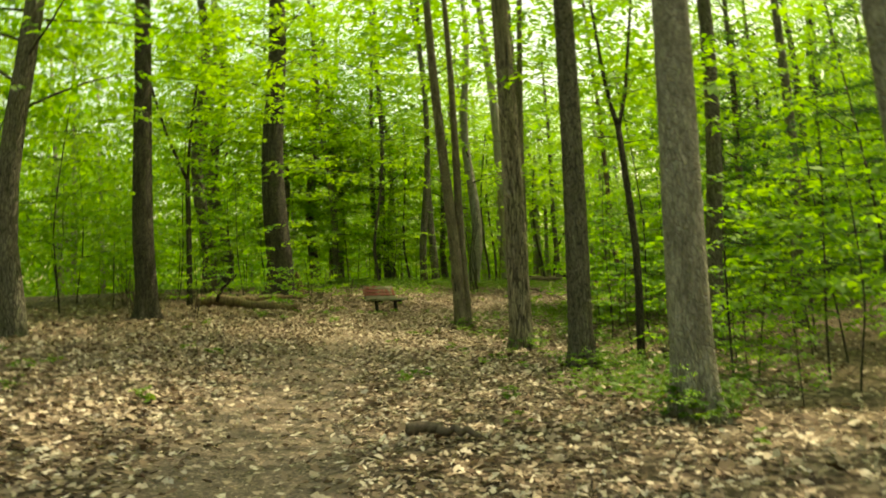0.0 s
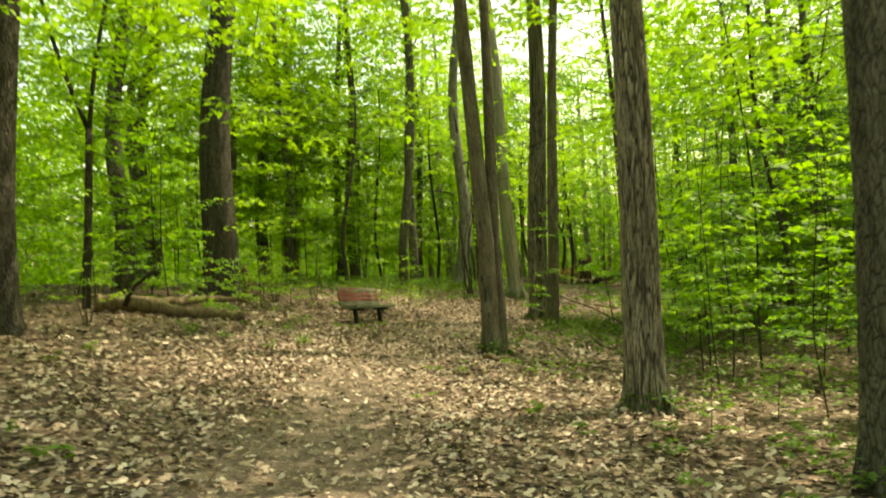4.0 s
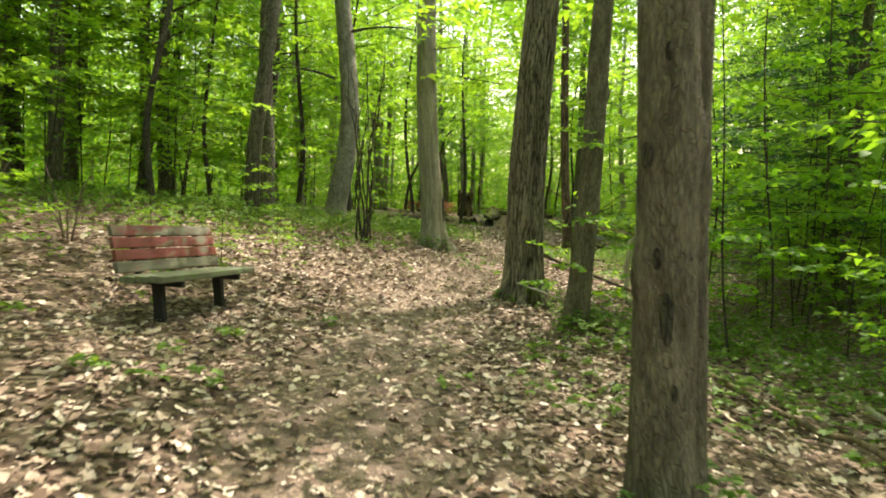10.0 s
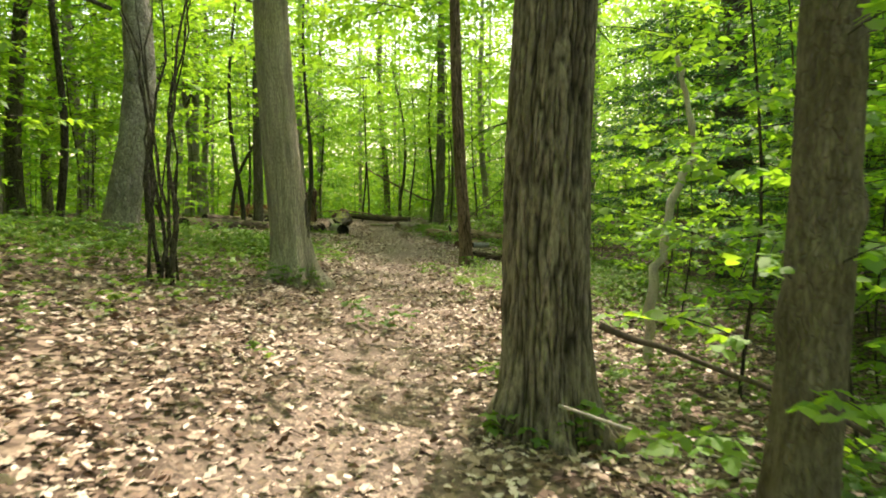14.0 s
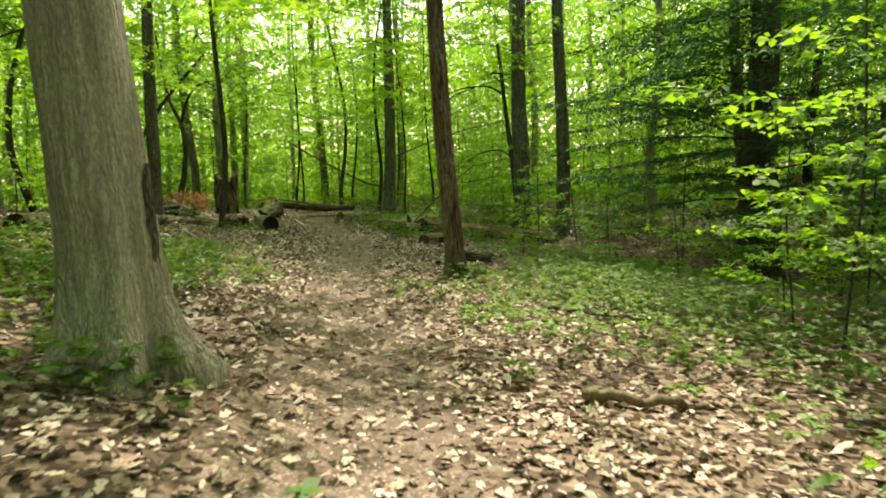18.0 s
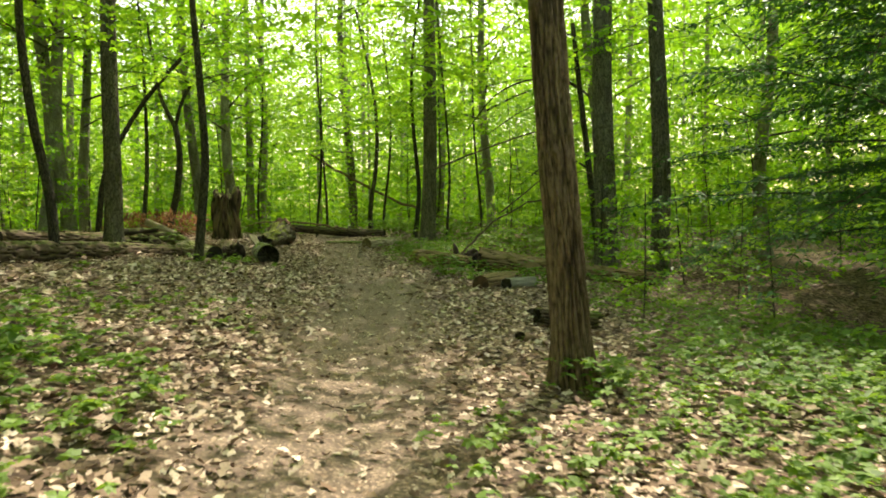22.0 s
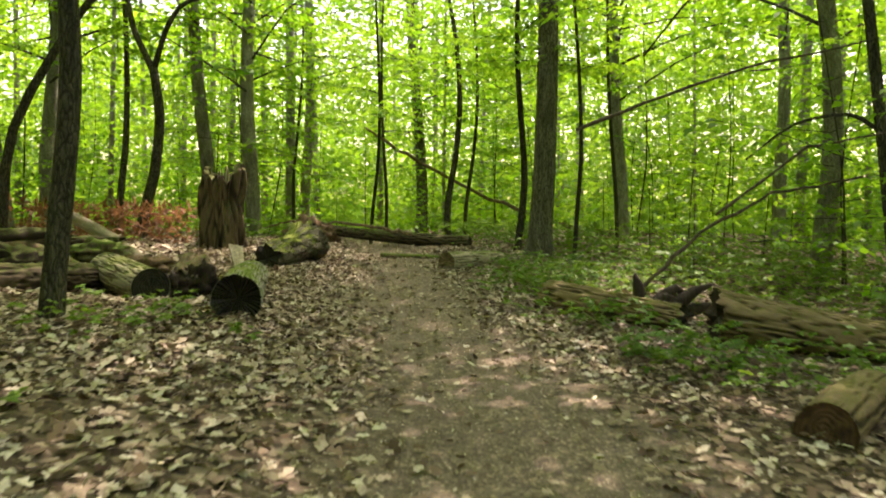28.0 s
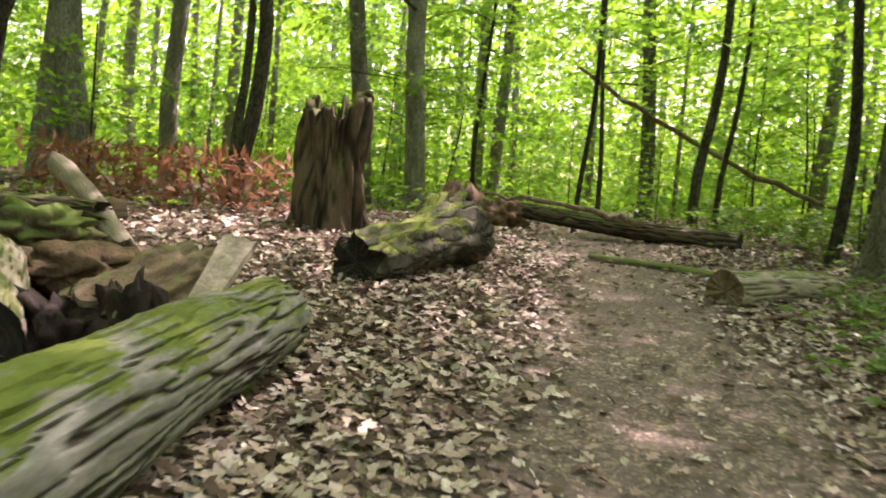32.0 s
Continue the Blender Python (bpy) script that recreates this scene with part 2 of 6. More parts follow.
MAT = {
    "oak": bark("bark_oak", (0.075, 0.066, 0.048), (0.24, 0.22, 0.165), plate=22, plate_long=0.2, gap=0.16),
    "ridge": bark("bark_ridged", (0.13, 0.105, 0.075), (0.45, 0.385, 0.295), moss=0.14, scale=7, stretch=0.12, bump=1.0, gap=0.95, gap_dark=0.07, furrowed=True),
    "pale": bark("bark_pale", (0.15, 0.135, 0.105), (0.42, 0.395, 0.325), moss=0.25, scale=7, stretch=0.35, bump=0.8, plate=24, plate_long=0.3, gap=0.12, gap_dark=0.72),
    "beech": bark("bark_grey", (0.19, 0.172, 0.128), (0.44, 0.40, 0.305), moss=0.2, scale=13, stretch=0.09, bump=0.7, plate=26, plate_long=0.09, gap=0.3, gap_dark=0.8, wander=0.1),
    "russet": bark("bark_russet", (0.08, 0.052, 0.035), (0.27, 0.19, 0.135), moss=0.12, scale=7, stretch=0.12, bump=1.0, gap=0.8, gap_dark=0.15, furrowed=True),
    "knob": bark("bark_knobbly", (0.09, 0.073, 0.052), (0.29, 0.245, 0.18), moss=0.3, scale=7, stretch=0.3, plate=42, plate_long=0.2, gap=0.1, gap_dark=0.88),
    "dark": bark("bark_dark", (0.04, 0.035, 0.026), (0.145, 0.128, 0.096), moss=0.25, plate=30, gap=0.2),
    "leaf": foliage("leaf_green", (0.05, 0.145, 0.016), (0.14, 0.29, 0.03), (0.19, 0.46, 0.014), (0.42, 0.66, 0.035), 0.54),
    "leaf_dark": foliage("leaf_hemlock", (0.022, 0.075, 0.022), (0.05, 0.14, 0.03), (0.03, 0.11, 0.018), (0.07, 0.20, 0.025), 0.3),
    "leaf_low": foliage("leaf_seedling", (0.055, 0.13, 0.02), (0.14, 0.25, 0.035), (0.12, 0.26, 0.02), (0.28, 0.42, 0.04), 0.4),
    "litter": dead_leaf(),
}


def ground_material():
    m, nt, b = nodes_of("forest_floor")
    at = nt.nodes.new("ShaderNodeAttribute")
    at.attribute_name = "trail"
    tc = nt.nodes.new("ShaderNodeTexCoord")
    v = nt.nodes.new("ShaderNodeTexVoronoi")
    v.inputs["Scale"].default_value, v.inputs["Randomness"].default_value = 17, 1
    nt.links.new(tc.outputs["Object"], v.inputs["Vector"])
    sep = nt.nodes.new("ShaderNodeSeparateColor")
    nt.links.new(v.outputs["Color"], sep.inputs[0])
    leafy = ramp(nt, sep.outputs[0], (0.0, (0.03, 0.021, 0.015)), (0.5, (0.105, 0.074, 0.052)), (1.0, (0.27, 0.205, 0.15)))
    edge = scaled(nt, v.outputs["Distance"], 0.02, 0.06)
    soil_n = tex_noise(nt, 9, 8, 0.7)
    soil = ramp(nt, soil_n, (0.3, (0.10, 0.077, 0.06)), (0.7, (0.26, 0.206, 0.164)))
    crumb = nt.nodes.new("ShaderNodeTexVoronoi")
    crumb.inputs["Scale"].default_value = 55
    nt.links.new(tc.outputs["Object"], crumb.inputs["Vector"])
    csep = nt.nodes.new("ShaderNodeSeparateColor")
    nt.links.new(crumb.outputs["Color"], csep.inputs[0])
    soil = mixed(nt, 0.75, soil, ramp(nt, csep.outputs[0], (0.0, (0.45, 0.42, 0.4)), (0.72, (1.0, 0.97, 0.93)), (0.95, (2.1, 2.0, 1.85))), 'MULTIPLY')
    stain = tex_noise(nt, 0.8, 5, 0.65)
    soil = mixed(nt, scaled(nt, stain, 0.45, 0.75), soil, (0.12, 0.093, 0.073))
    patch = tex_noise(nt, 1.1, 4, 0.6)
    gate = nt.nodes.new("ShaderNodeMath")
    gate.operation = 'MULTIPLY_ADD'
    nt.links.new(patch, gate.inputs[0])
    gate.inputs[1].default_value = 0.9
    nt.links.new(at.outputs["Fac"], gate.inputs[2])
    col = mixed(nt, scaled(nt, gate.outputs[0], 0.55, 1.05), leafy, soil)
    nt.links.new(col, b.inputs["Base Color"])
    b.inputs["Roughness"].default_value = 0.95
    b.inputs["Specular IOR Level"].default_value = 0.15
    bumped(nt, b, tex_noise(nt, 30, 5, 0.7), 0.6, 0.02)
    return m


# ---- mesh helpers ----
def mesh_of(name, verts, faces, mat, smooth=False):
    me = bpy.data.meshes.new(name)
    me.from_pydata([tuple(v) for v in verts], [], faces)
    if smooth:
        me.shade_smooth()
    me.materials.append(mat)
    return me


def quads_mesh(name, verts, per, mat):
    """A mesh of many faces with the same number of corners each, from an array of corners."""
    n = len(verts) // per
    me = bpy.data.meshes.new(name)
    me.vertices.add(len(verts))
    me.vertices.foreach_set("co", np.asarray(verts, np.float32).ravel())
    me.loops.add(len(verts))
    me.loops.foreach_set("vertex_index", np.arange(len(verts), dtype=np.int32))
    me.polygons.add(n)
    me.polygons.foreach_set("loop_start", np.arange(0, len(verts), per, dtype=np.int32))
    me.update(calc_edges=True)
    me.validate()
    me.materials.append(mat)
    return me


def child(name, me, parent, label=""):
    ob = new(name, me)
    ob.parent = parent
    return tagged(ob, label)


def part(name, bm, mat, parent, label="", smooth=False):
    me = bpy.data.meshes.new(name)
    bm.to_mesh(me)
    bm.free()
    if smooth:
        me.shade_smooth()
    me.materials.append(mat)
    return child(name, me, parent, label)


def thing(name, m, label, category, group="", kind=""):
    ob = new(name)
    ob.matrix_world = m
    return tagged(ob, label, category, group, kind)


rng = np.random.default_rng(7)

LEAF = np.array([(0, 0, 0), (0.30, 0.38, 0.05), (0, 1, -0.06), (-0.30, 0.38, 0.05)])
MAPLE = np.array([(0, 0, 0), (0.42, 0.18, 0.02), (0.34, 0.62, -0.03), (0, 1, -0.06), (-0.34, 0.62, -0.03), (-0.42, 0.18, 0.02)])
OAK = np.array([(0, 0, 0), (0.34, 0.3, 0.13), (0.17, 0.52, 0.04), (0.3, 0.76, 0.13), (0, 1, 0.05), (-0.32, 0.66, 0.02), (-0.3, 0.25, 0.12)])


DRY_OAK = np.array([(0, 0, 0), (0.24, 0.2, 0.1), (0.13, 0.4, 0.03), (0.33, 0.58, 0.13), (0.15, 0.8, 0.04), (0, 1, -0.05),
                    (-0.17, 0.83, 0.06), (-0.3, 0.63, 0.12), (-0.12, 0.42, 0.02), (-0.27, 0.24, 0.1)])
DRY_OVAL = np.array([(0, 0, 0), (0.22, 0.25, 0.12), (0.27, 0.55, 0.15), (0, 1, 0.1), (-0.25, 0.6, 0.14), (-0.23, 0.25, 0.11)])


def leaf_corners(at, yaw, pitch, roll, size, shape=LEAF, curl=None):
    """Corners of leaves that start at the points at, point along yaw and pitch, and are turned about that line by roll; curl bends their edges."""
    cy, sy, cp, sp, cr, sr = np.cos(yaw), np.sin(yaw), np.cos(pitch), np.sin(pitch), np.cos(roll), np.sin(roll)
    along = np.stack([cy * cp, sy * cp, sp], -1)
    side0 = np.stack([sy, -cy, np.zeros_like(cy)], -1)
    up0 = np.cross(side0, along)
    side = side0 * cr[:, None] + up0 * sr[:, None]
    up = up0 * cr[:, None] - side0 * sr[:, None]
    s = shape[None] * size[:, None, None]
    if curl is not None:
        s[..., 2] *= curl[:, None]
    v = at[:, None] + s[..., :1] * side[:, None] + s[..., 1:2] * along[:, None] + s[..., 2:] * up[:, None]
    return v.reshape(-1, 3)


def tube(path, radii, sides=6):
    """Corners and faces of a tapered tube along a path."""
    path, radii = np.asarray(path, float), np.asarray(radii, float)
    tang = np.gradient(path, axis=0)
    tang /= np.linalg.norm(tang, axis=1)[:, None] + 1e-9
    ref = np.array([0.31, 0.2, 0.93]) if abs(tang[:, 2]).mean() < 0.8 else np.array([1.0, 0.13, 0.0])
    a = np.cross(tang, ref)
    a /= np.linalg.norm(a, axis=1)[:, None] + 1e-9
    b = np.cross(tang, a)
    ang = np.linspace(0, 2 * np.pi, sides, endpoint=False)
    v = path[:, None] + radii[:, None, None] * (np.cos(ang)[None, :, None] * a[:, None] + np.sin(ang)[None, :, None] * b[:, None])
    n = len(path)
    f = [(i * sides + j, i * sides + (j + 1) % sides, (i + 1) * sides + (j + 1) % sides, (i + 1) * sides + j) for i in range(n - 1) for j in range(sides)]
    f.append(tuple(range(sides))[::-1])
    f.append(tuple((n - 1) * sides + j for j in range(sides)))
    return v.reshape(-1, 3), f


def joined(pieces):
    vs, fs, k = [], [], 0
    for v, f in pieces:
        vs.append(np.asarray(v))
        fs += [tuple(i + k for i in face) for face in f]
        k += len(v)
    return np.concatenate(vs), fs


def limb_path(start, yaw, elev, length, sag=0.25, wob=0.06, n=7):
    t = np.linspace(0, 1, n)
    d = np.stack([np.cos(yaw) * np.cos(elev) * t, np.sin(yaw) * np.cos(elev) * t, np.sin(elev) * t - sag * t * t * 0.5], -1) * length
    d[1:, :2] += rng.normal(0, wob * length * 0.3, (n - 1, 2)) * t[1:, None]
    d[1:, 2] += rng.normal(0, wob * length * 0.2, n - 1) * t[1:]
    return np.asarray(start) + d


def spray(path, leaf, spacing, twig=0.38, flat=0.22):
    """Leaf starts and yaws of a flat spray: side twigs on both sides of a branch, leaves on both sides of each twig."""
    at, yaw = [], []
    seg = np.linalg.norm(np.diff(path, axis=0), axis=1)
    total = seg.sum()
    cum = np.r_[0, np.cumsum(seg)]
    s = 0.22 * total
    side = 1
    while s < total:
        p = np.array([np.interp(s, cum, path[:, k]) for k in range(3)])
        q = np.array([np.interp(min(s + 0.05, total), cum, path[:, k]) for k in range(3)])
        head = math.atan2(q[1] - p[1], q[0] - p[0])
        ty = head + side * rng.uniform(0.6, 1.1)
        L = twig * total * (1.05 - s / total) * rng.uniform(0.6, 1.15) + leaf * 1.5
        k = max(2, int(L / (leaf * 0.62)))
        u = np.linspace(0.1, 1, k) * L
        bend = rng.normal(0, 0.25)
        tx = p[0] + np.cos(ty + bend * u / L) * u
        tyv = p[1] + np.sin(ty + bend * u / L) * u
        tz = p[2] - 0.10 * u * u / max(L, 0.1) + rng.normal(0, flat * leaf, k)
        for sgn in (1, -1):
            at.append(np.stack([tx, tyv, tz], -1))
            yaw.append(np.full(k, ty) + sgn * rng.uniform(0.5, 1.2, k))
        side = -side
        s += spacing * rng.uniform(0.7, 1.3)
    return np.concatenate(at), np.concatenate(yaw)


def crown_meshes(name, branches, leaf, spacing, mat_leaf, mat_wood, r0, shape=LEAF, twig=0.38, pitch=-0.25):
    """The leaves and the limbs of one crown; branches: rows of (start, yaw, elevation, length, sag)."""
    at, yaw, wood = [], [], []
    for start, y, e, L, sag in branches:
        p = limb_path(start, y, e, L, sag, n=5)
        wood.append(tube(p, np.linspace(r0 * (0.4 + 0.25 * L), 0.004, len(p)), 4))
        a, w = spray(p, leaf, spacing, twig)
        at.append(a)
        yaw.append(w)
    at, yaw = np.concatenate(at), np.concatenate(yaw)
    n = len(at)
    v = leaf_corners(at, yaw, rng.normal(pitch, 0.28, n), rng.normal(0, 0.35, n), leaf * rng.uniform(0.65, 1.25, n), shape)
    return quads_mesh(name + "_crown", v, len(shape), mat_leaf), mesh_of(name + "_limbs", *joined(wood), mat_wood)

# ---- ground: one sheet to the horizon ----
def spaced(lo, hi, step, far):
    out = list(np.arange(lo, hi + step / 2, step))
    s, a, b = step, lo, hi
    before, after = [], []
    while a > -far or b < far:
        s *= 1.35
        a, b = a - s, b + s
        before.append(a)
        after.append(b)
    return np.array(before[::-1] + out + after)


gxs, gys = spaced(-12, 26, 0.28, 900), spaced(-4, 66, 0.28, 900)
GX, GY = np.meshgrid(gxs, gys, indexing="ij")
GZ = ground_z(GX, GY)
nx, ny = GX.shape
idx = np.arange(nx * ny).reshape(nx, ny)
quad = np.stack([idx[:-1, :-1], idx[1:, :-1], idx[1:, 1:], idx[:-1, 1:]], -1).reshape(-1, 4)
me = bpy.data.meshes.new("ground")
me.vertices.add(nx * ny)
me.vertices.foreach_set("co", np.stack([GX, GY, GZ], -1).astype(np.float32).ravel())
me.loops.add(quad.size)
me.loops.foreach_set("vertex_index", quad.astype(np.int32).ravel())
me.polygons.add(len(quad))
me.polygons.foreach_set("loop_start", np.arange(0, quad.size, 4, dtype=np.int32))
me.update(calc_edges=True)
worn = np.exp(-((trail_off(GX, GY) - np.interp(GY, WORN_Y, WORN_OFF)) / np.interp(GY, (0, 20, 40, 50), (0.75, 0.8, 0.9, 1.05))) ** 2) * np.interp(GY, (0, 13, 20, 28, 37, 42), (0.95, 0.95, 0.75, 0.75, 0.85, 1.0))
me.attributes.new("trail", 'FLOAT', 'POINT').data.foreach_set("value", worn.astype(np.float32).ravel())
me.shade_smooth()
me.materials.append(ground_material())
tagged(new("ground", me), "leaf-littered forest floor with a worn brown dirt trail", "ground", kind="structure")


# ---- trees ----
def trunk_mesh(name, dia, height, mat, sides=14, step=0.5, flare=0.5, ridge=0.0, lobes=5, top=0.35, bend=0.12, seed=0.0, knobs=0, toes=()):
    """A tapered trunk with a root flare, a slow bend and, close by, furrowed bark."""
    zs = np.r_[-0.25, 0.0, 0.08, 0.18, 0.3, 0.45, np.arange(0.65, min(6.5, height), step), np.arange(6.5, height, 0.6), height] if ridge else np.r_[-0.25, 0.0, 0.08, 0.18, 0.3, 0.45, np.arange(0.65, height, step), height]
    ang = np.linspace(0, 2 * np.pi, sides, endpoint=False)
    r = dia / 2
    v = np.zeros((len(zs), sides, 3))
    rib = np.zeros((len(zs), sides))
    turns = max(dia * 13, 5.0)
    for i, z in enumerate(zs):
        base = r * (1 + (top - 1) * max(0.0, z - 1.0) / height)
        fl = flare * math.exp(-max(z, 0) / 0.28)
        lob = 1 + fl * (0.55 + 0.45 * np.cos(lobes * ang + seed + 0.7 * np.sin(2 * ang + seed)))
        rad = base * lob
        if ridge:
            for j, a in enumerate(ang):
                bend_by = 1.1 * noise.noise(Vector((math.cos(a) * dia * 5, math.sin(a) * dia * 5 + seed, z * 2.2)))
                p = Vector((math.cos(a + bend_by / turns) * turns + seed, math.sin(a + bend_by / turns) * turns, z * 4.0))
                q = Vector((math.cos(a) * dia * 30, math.sin(a) * dia * 30 + seed, z * 5))
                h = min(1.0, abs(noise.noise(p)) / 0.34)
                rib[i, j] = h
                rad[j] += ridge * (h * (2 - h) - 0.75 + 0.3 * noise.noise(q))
        for ta, reach, width in toes:
            rad = rad + reach * math.exp(-max(z, 0) / 0.24) * np.exp(-((np.angle(np.exp(1j * (ang - ta)))) / width) ** 2)
        if knobs:
            for k in range(knobs):
                kz, ka = 0.7 + k * 3.6 / knobs, seed + k * 2.4
                rad = rad + r * 0.28 * np.exp(-((z - kz) / 0.09) ** 2) * np.exp(-((np.angle(np.exp(1j * (ang - ka)))) / 0.5) ** 2)
        cx = bend * dia * math.sin(z * 0.55 + seed) * min(1.0, max(z, 0) / 2)
        cy = bend * dia * math.cos(z * 0.41 + seed * 2) * min(1.0, max(z, 0) / 2)
        v[i, :, 0], v[i, :, 1], v[i, :, 2] = cx + rad * np.cos(ang), cy + rad * np.sin(ang), z
    n = sides
    f = [(i * n + j, i * n + (j + 1) % n, (i + 1) * n + (j + 1) % n, (i + 1) * n + j) for i in range(len(zs) - 1) for j in range(n)]
    me = mesh_of(name, v.reshape(-1, 3), f, mat, True)
    me.attributes.new("ridge", 'FLOAT', 'POINT').data.foreach_set("value", rib.astype(np.float32).ravel())
    return me


def crown_branches(count, z0, z1, l0, l1, lift=0.25, sag=0.3):
    rows = []
    for k in range(count):
        u = (k + rng.uniform(0, 1)) / count
        z = z0 + (z1 - z0) * u
        L = (l0 + (l1 - l0) * u) * rng.uniform(0.7, 1.2)
        rows.append(((0, 0, z), k * 2.4 + rng.uniform(-0.5, 0.5), lift * rng.uniform(0.2, 1.6), L, sag * rng.uniform(0.4, 1.3)))
    return rows


TALL = [crown_meshes(f"tall_{i}", crown_branches(36, 3.8 + i * 0.7, 16, 4.6, 2.0, 0.40), 0.24, 0.36, MAT["leaf"], MAT["dark"], 0.026) for i in range(4)]
YOUNG = [crown_meshes(f"young_{i}", crown_branches(20, 0.7 + 0.25 * i, 6.4, 2.5, 1.0, 0.3), 0.15, 0.21, MAT["leaf"], MAT["dark"], 0.010) for i in range(5)]
MAPLES = [crown_meshes(f"maple_{i}", crown_branches(14, 0.9 + 0.3 * i, 4.6, 1.9, 0.8, 0.25), 0.11, 0.19, MAT["leaf"], MAT["dark"], 0.010, MAPLE) for i in range(3)]
LOW = [crown_meshes(f"low_{i}", crown_branches(11, 0.3, 1.9, 1.25, 0.5, 0.35), 0.11, 0.14, MAT["leaf"], MAT["dark"], 0.007) for i in range(3)]
HEM = [crown_meshes(f"hemlock_{i}", crown_branches(74, 1.3, 12, 4.6, 1.4, 0.12, 0.5), 0.13, 0.13, MAT["leaf_dark"], MAT["dark"], 0.014, LEAF * (0.6, 1, 1), 0.30) for i in range(1)]

FAR_TRUNK = {k: [trunk_mesh(f"{k}_trunk_{i}", 0.4, 17, MAT[k], 10, 1.2, 0.45, seed=i * 1.7, bend=0.5) for i in range(3)] for k in ("oak", "pale")}
THIN_TRUNK = [trunk_mesh(f"thin_trunk_{i}", 0.16, 9, MAT["dark"], 8, 0.5, 0.3, seed=i * 2.3, bend=1.5, top=0.3) for i in range(4)]
YOUNG_TRUNK = [trunk_mesh(f"young_trunk_{i}", 0.042, 6.4, MAT["dark"], 5, 0.6, 0.2, seed=i * 1.1, bend=4.0, top=0.25) for i in range(4)]
LOW_TRUNK = [trunk_mesh(f"low_trunk_{i}", 0.03, 2.0, MAT["dark"], 5, 0.35, 0.2, seed=i * 1.1, bend=1.6, top=0.3) for i in range(3)]

LABEL = {
    "oak": "tall tree with grey-brown furrowed bark in the woods",
    "pale": "tall straight tree with pale grey bark",
    "thin": "slender dark young tree with a thin bare stem",
    "ridge": "large tree with deeply ridged brown bark beside the trail",
    "beech": "grey-brown smooth-barked tree with a flared root beside the trail",
    "knob": "leaning knobbly tree among green leaves beside the trail",
    "con": "dark hemlock tree with drooping needle branches",
    "twin": "two fused tree trunks rising from one base beside the trail",
}
tree_no = 0


def stand(x, y, lx=0.0, ly=0.0, turn=None, sink=0.03):
    """A pose on the ground at x, y that leans by lx, ly metres a metre of height."""
    up = Vector((lx, ly, 1)).normalized()
    q = Vector((0, 0, 1)).rotation_difference(up)
    return Matrix.Translation((x, y, gz(x, y) - sink)) @ q.to_matrix().to_4x4() @ Matrix.Rotation(turn if turn is not None else rng.uniform(0, 6.28), 4, 'Z')


def tree(kind, x, y, dia, lx=0.0, ly=0.0, near=False, crown=True, low=0.0, label="", toes=(), skin=""):
    global tree_no
    tree_no += 1
    name = "hemlock_tree" if kind == "con" else "tree"
    ob = thing(name, stand(x, y, lx, ly, 0.0 if toes or kind == "twin" else None), label or LABEL[kind], "tree", "trees of the wood")
    mat = MAT[skin or {"con": "dark", "twin": "knob", "thin": "dark"}.get(kind, kind)]
    if near:
        if kind == "thin":
            child("trunk", trunk_mesh("trunk", dia, 9, mat, 10, 0.3, 0.35, seed=tree_no, bend=0.8, top=0.3), ob)
        elif kind == "twin":
            child("trunk", trunk_mesh("trunk", dia * 0.74, 16, mat, 40, 0.12, 0.6, 0.008, 4, 0.4, seed=tree_no, knobs=5), ob)
            st = child("stem", trunk_mesh("stem", dia * 0.56, 14, mat, 34, 0.12, 0.5, 0.008, 3, 0.4, seed=tree_no + 3, knobs=3), ob)
            st.matrix_local = pose(dia * 0.42, 0.08, 0.0, 0, 1.9, 0)
        else:
            ridge = {"ridge": 0.028, "oak": 0.014, "knob": 0.006, "beech": 0.011, "pale": 0.007, "con": 0.01, "russet": 0.02}[kind]
            child("trunk", trunk_mesh("trunk", dia, 17, mat, 220 if kind in ("ridge", "russet") else 130 if kind == "beech" else 60, 0.08, 0.75 if kind != "con" else 0.4, ridge, 5, 0.4,
                                      seed=tree_no, knobs=7 if kind == "knob" else 0, toes=toes), ob)
    else:
        base = 0.16 if kind == "thin" else 0.4
        pool = THIN_TRUNK if kind == "thin" else FAR_TRUNK["pale" if kind == "pale" else "oak"]
        tr = child("trunk", pool[tree_no % len(pool)], ob)
        tr.scale = (dia / base, dia / base, 1)
    if crown and not (kind != "con" and shades_a_spot(x, y, 6, 15, 2.2)):
        if kind == "con":
            leaves, limbs = HEM[0]
        else:
            leaves, limbs = (YOUNG if kind == "thin" else TALL)[tree_no % 4]
        for nm, m in (("branchwork", limbs), ("crown", leaves)):
            c = tagged(child(nm, m, ob), kind="stuff")
            if kind == "con" and near:
                c.scale = (1.5, 1.5, 1.5)
            c.location = (0, 0, (2.2 if kind == "thin" else 0) + low + (4.5 if near and kind not in ("con", "thin") else 0))
    return ob


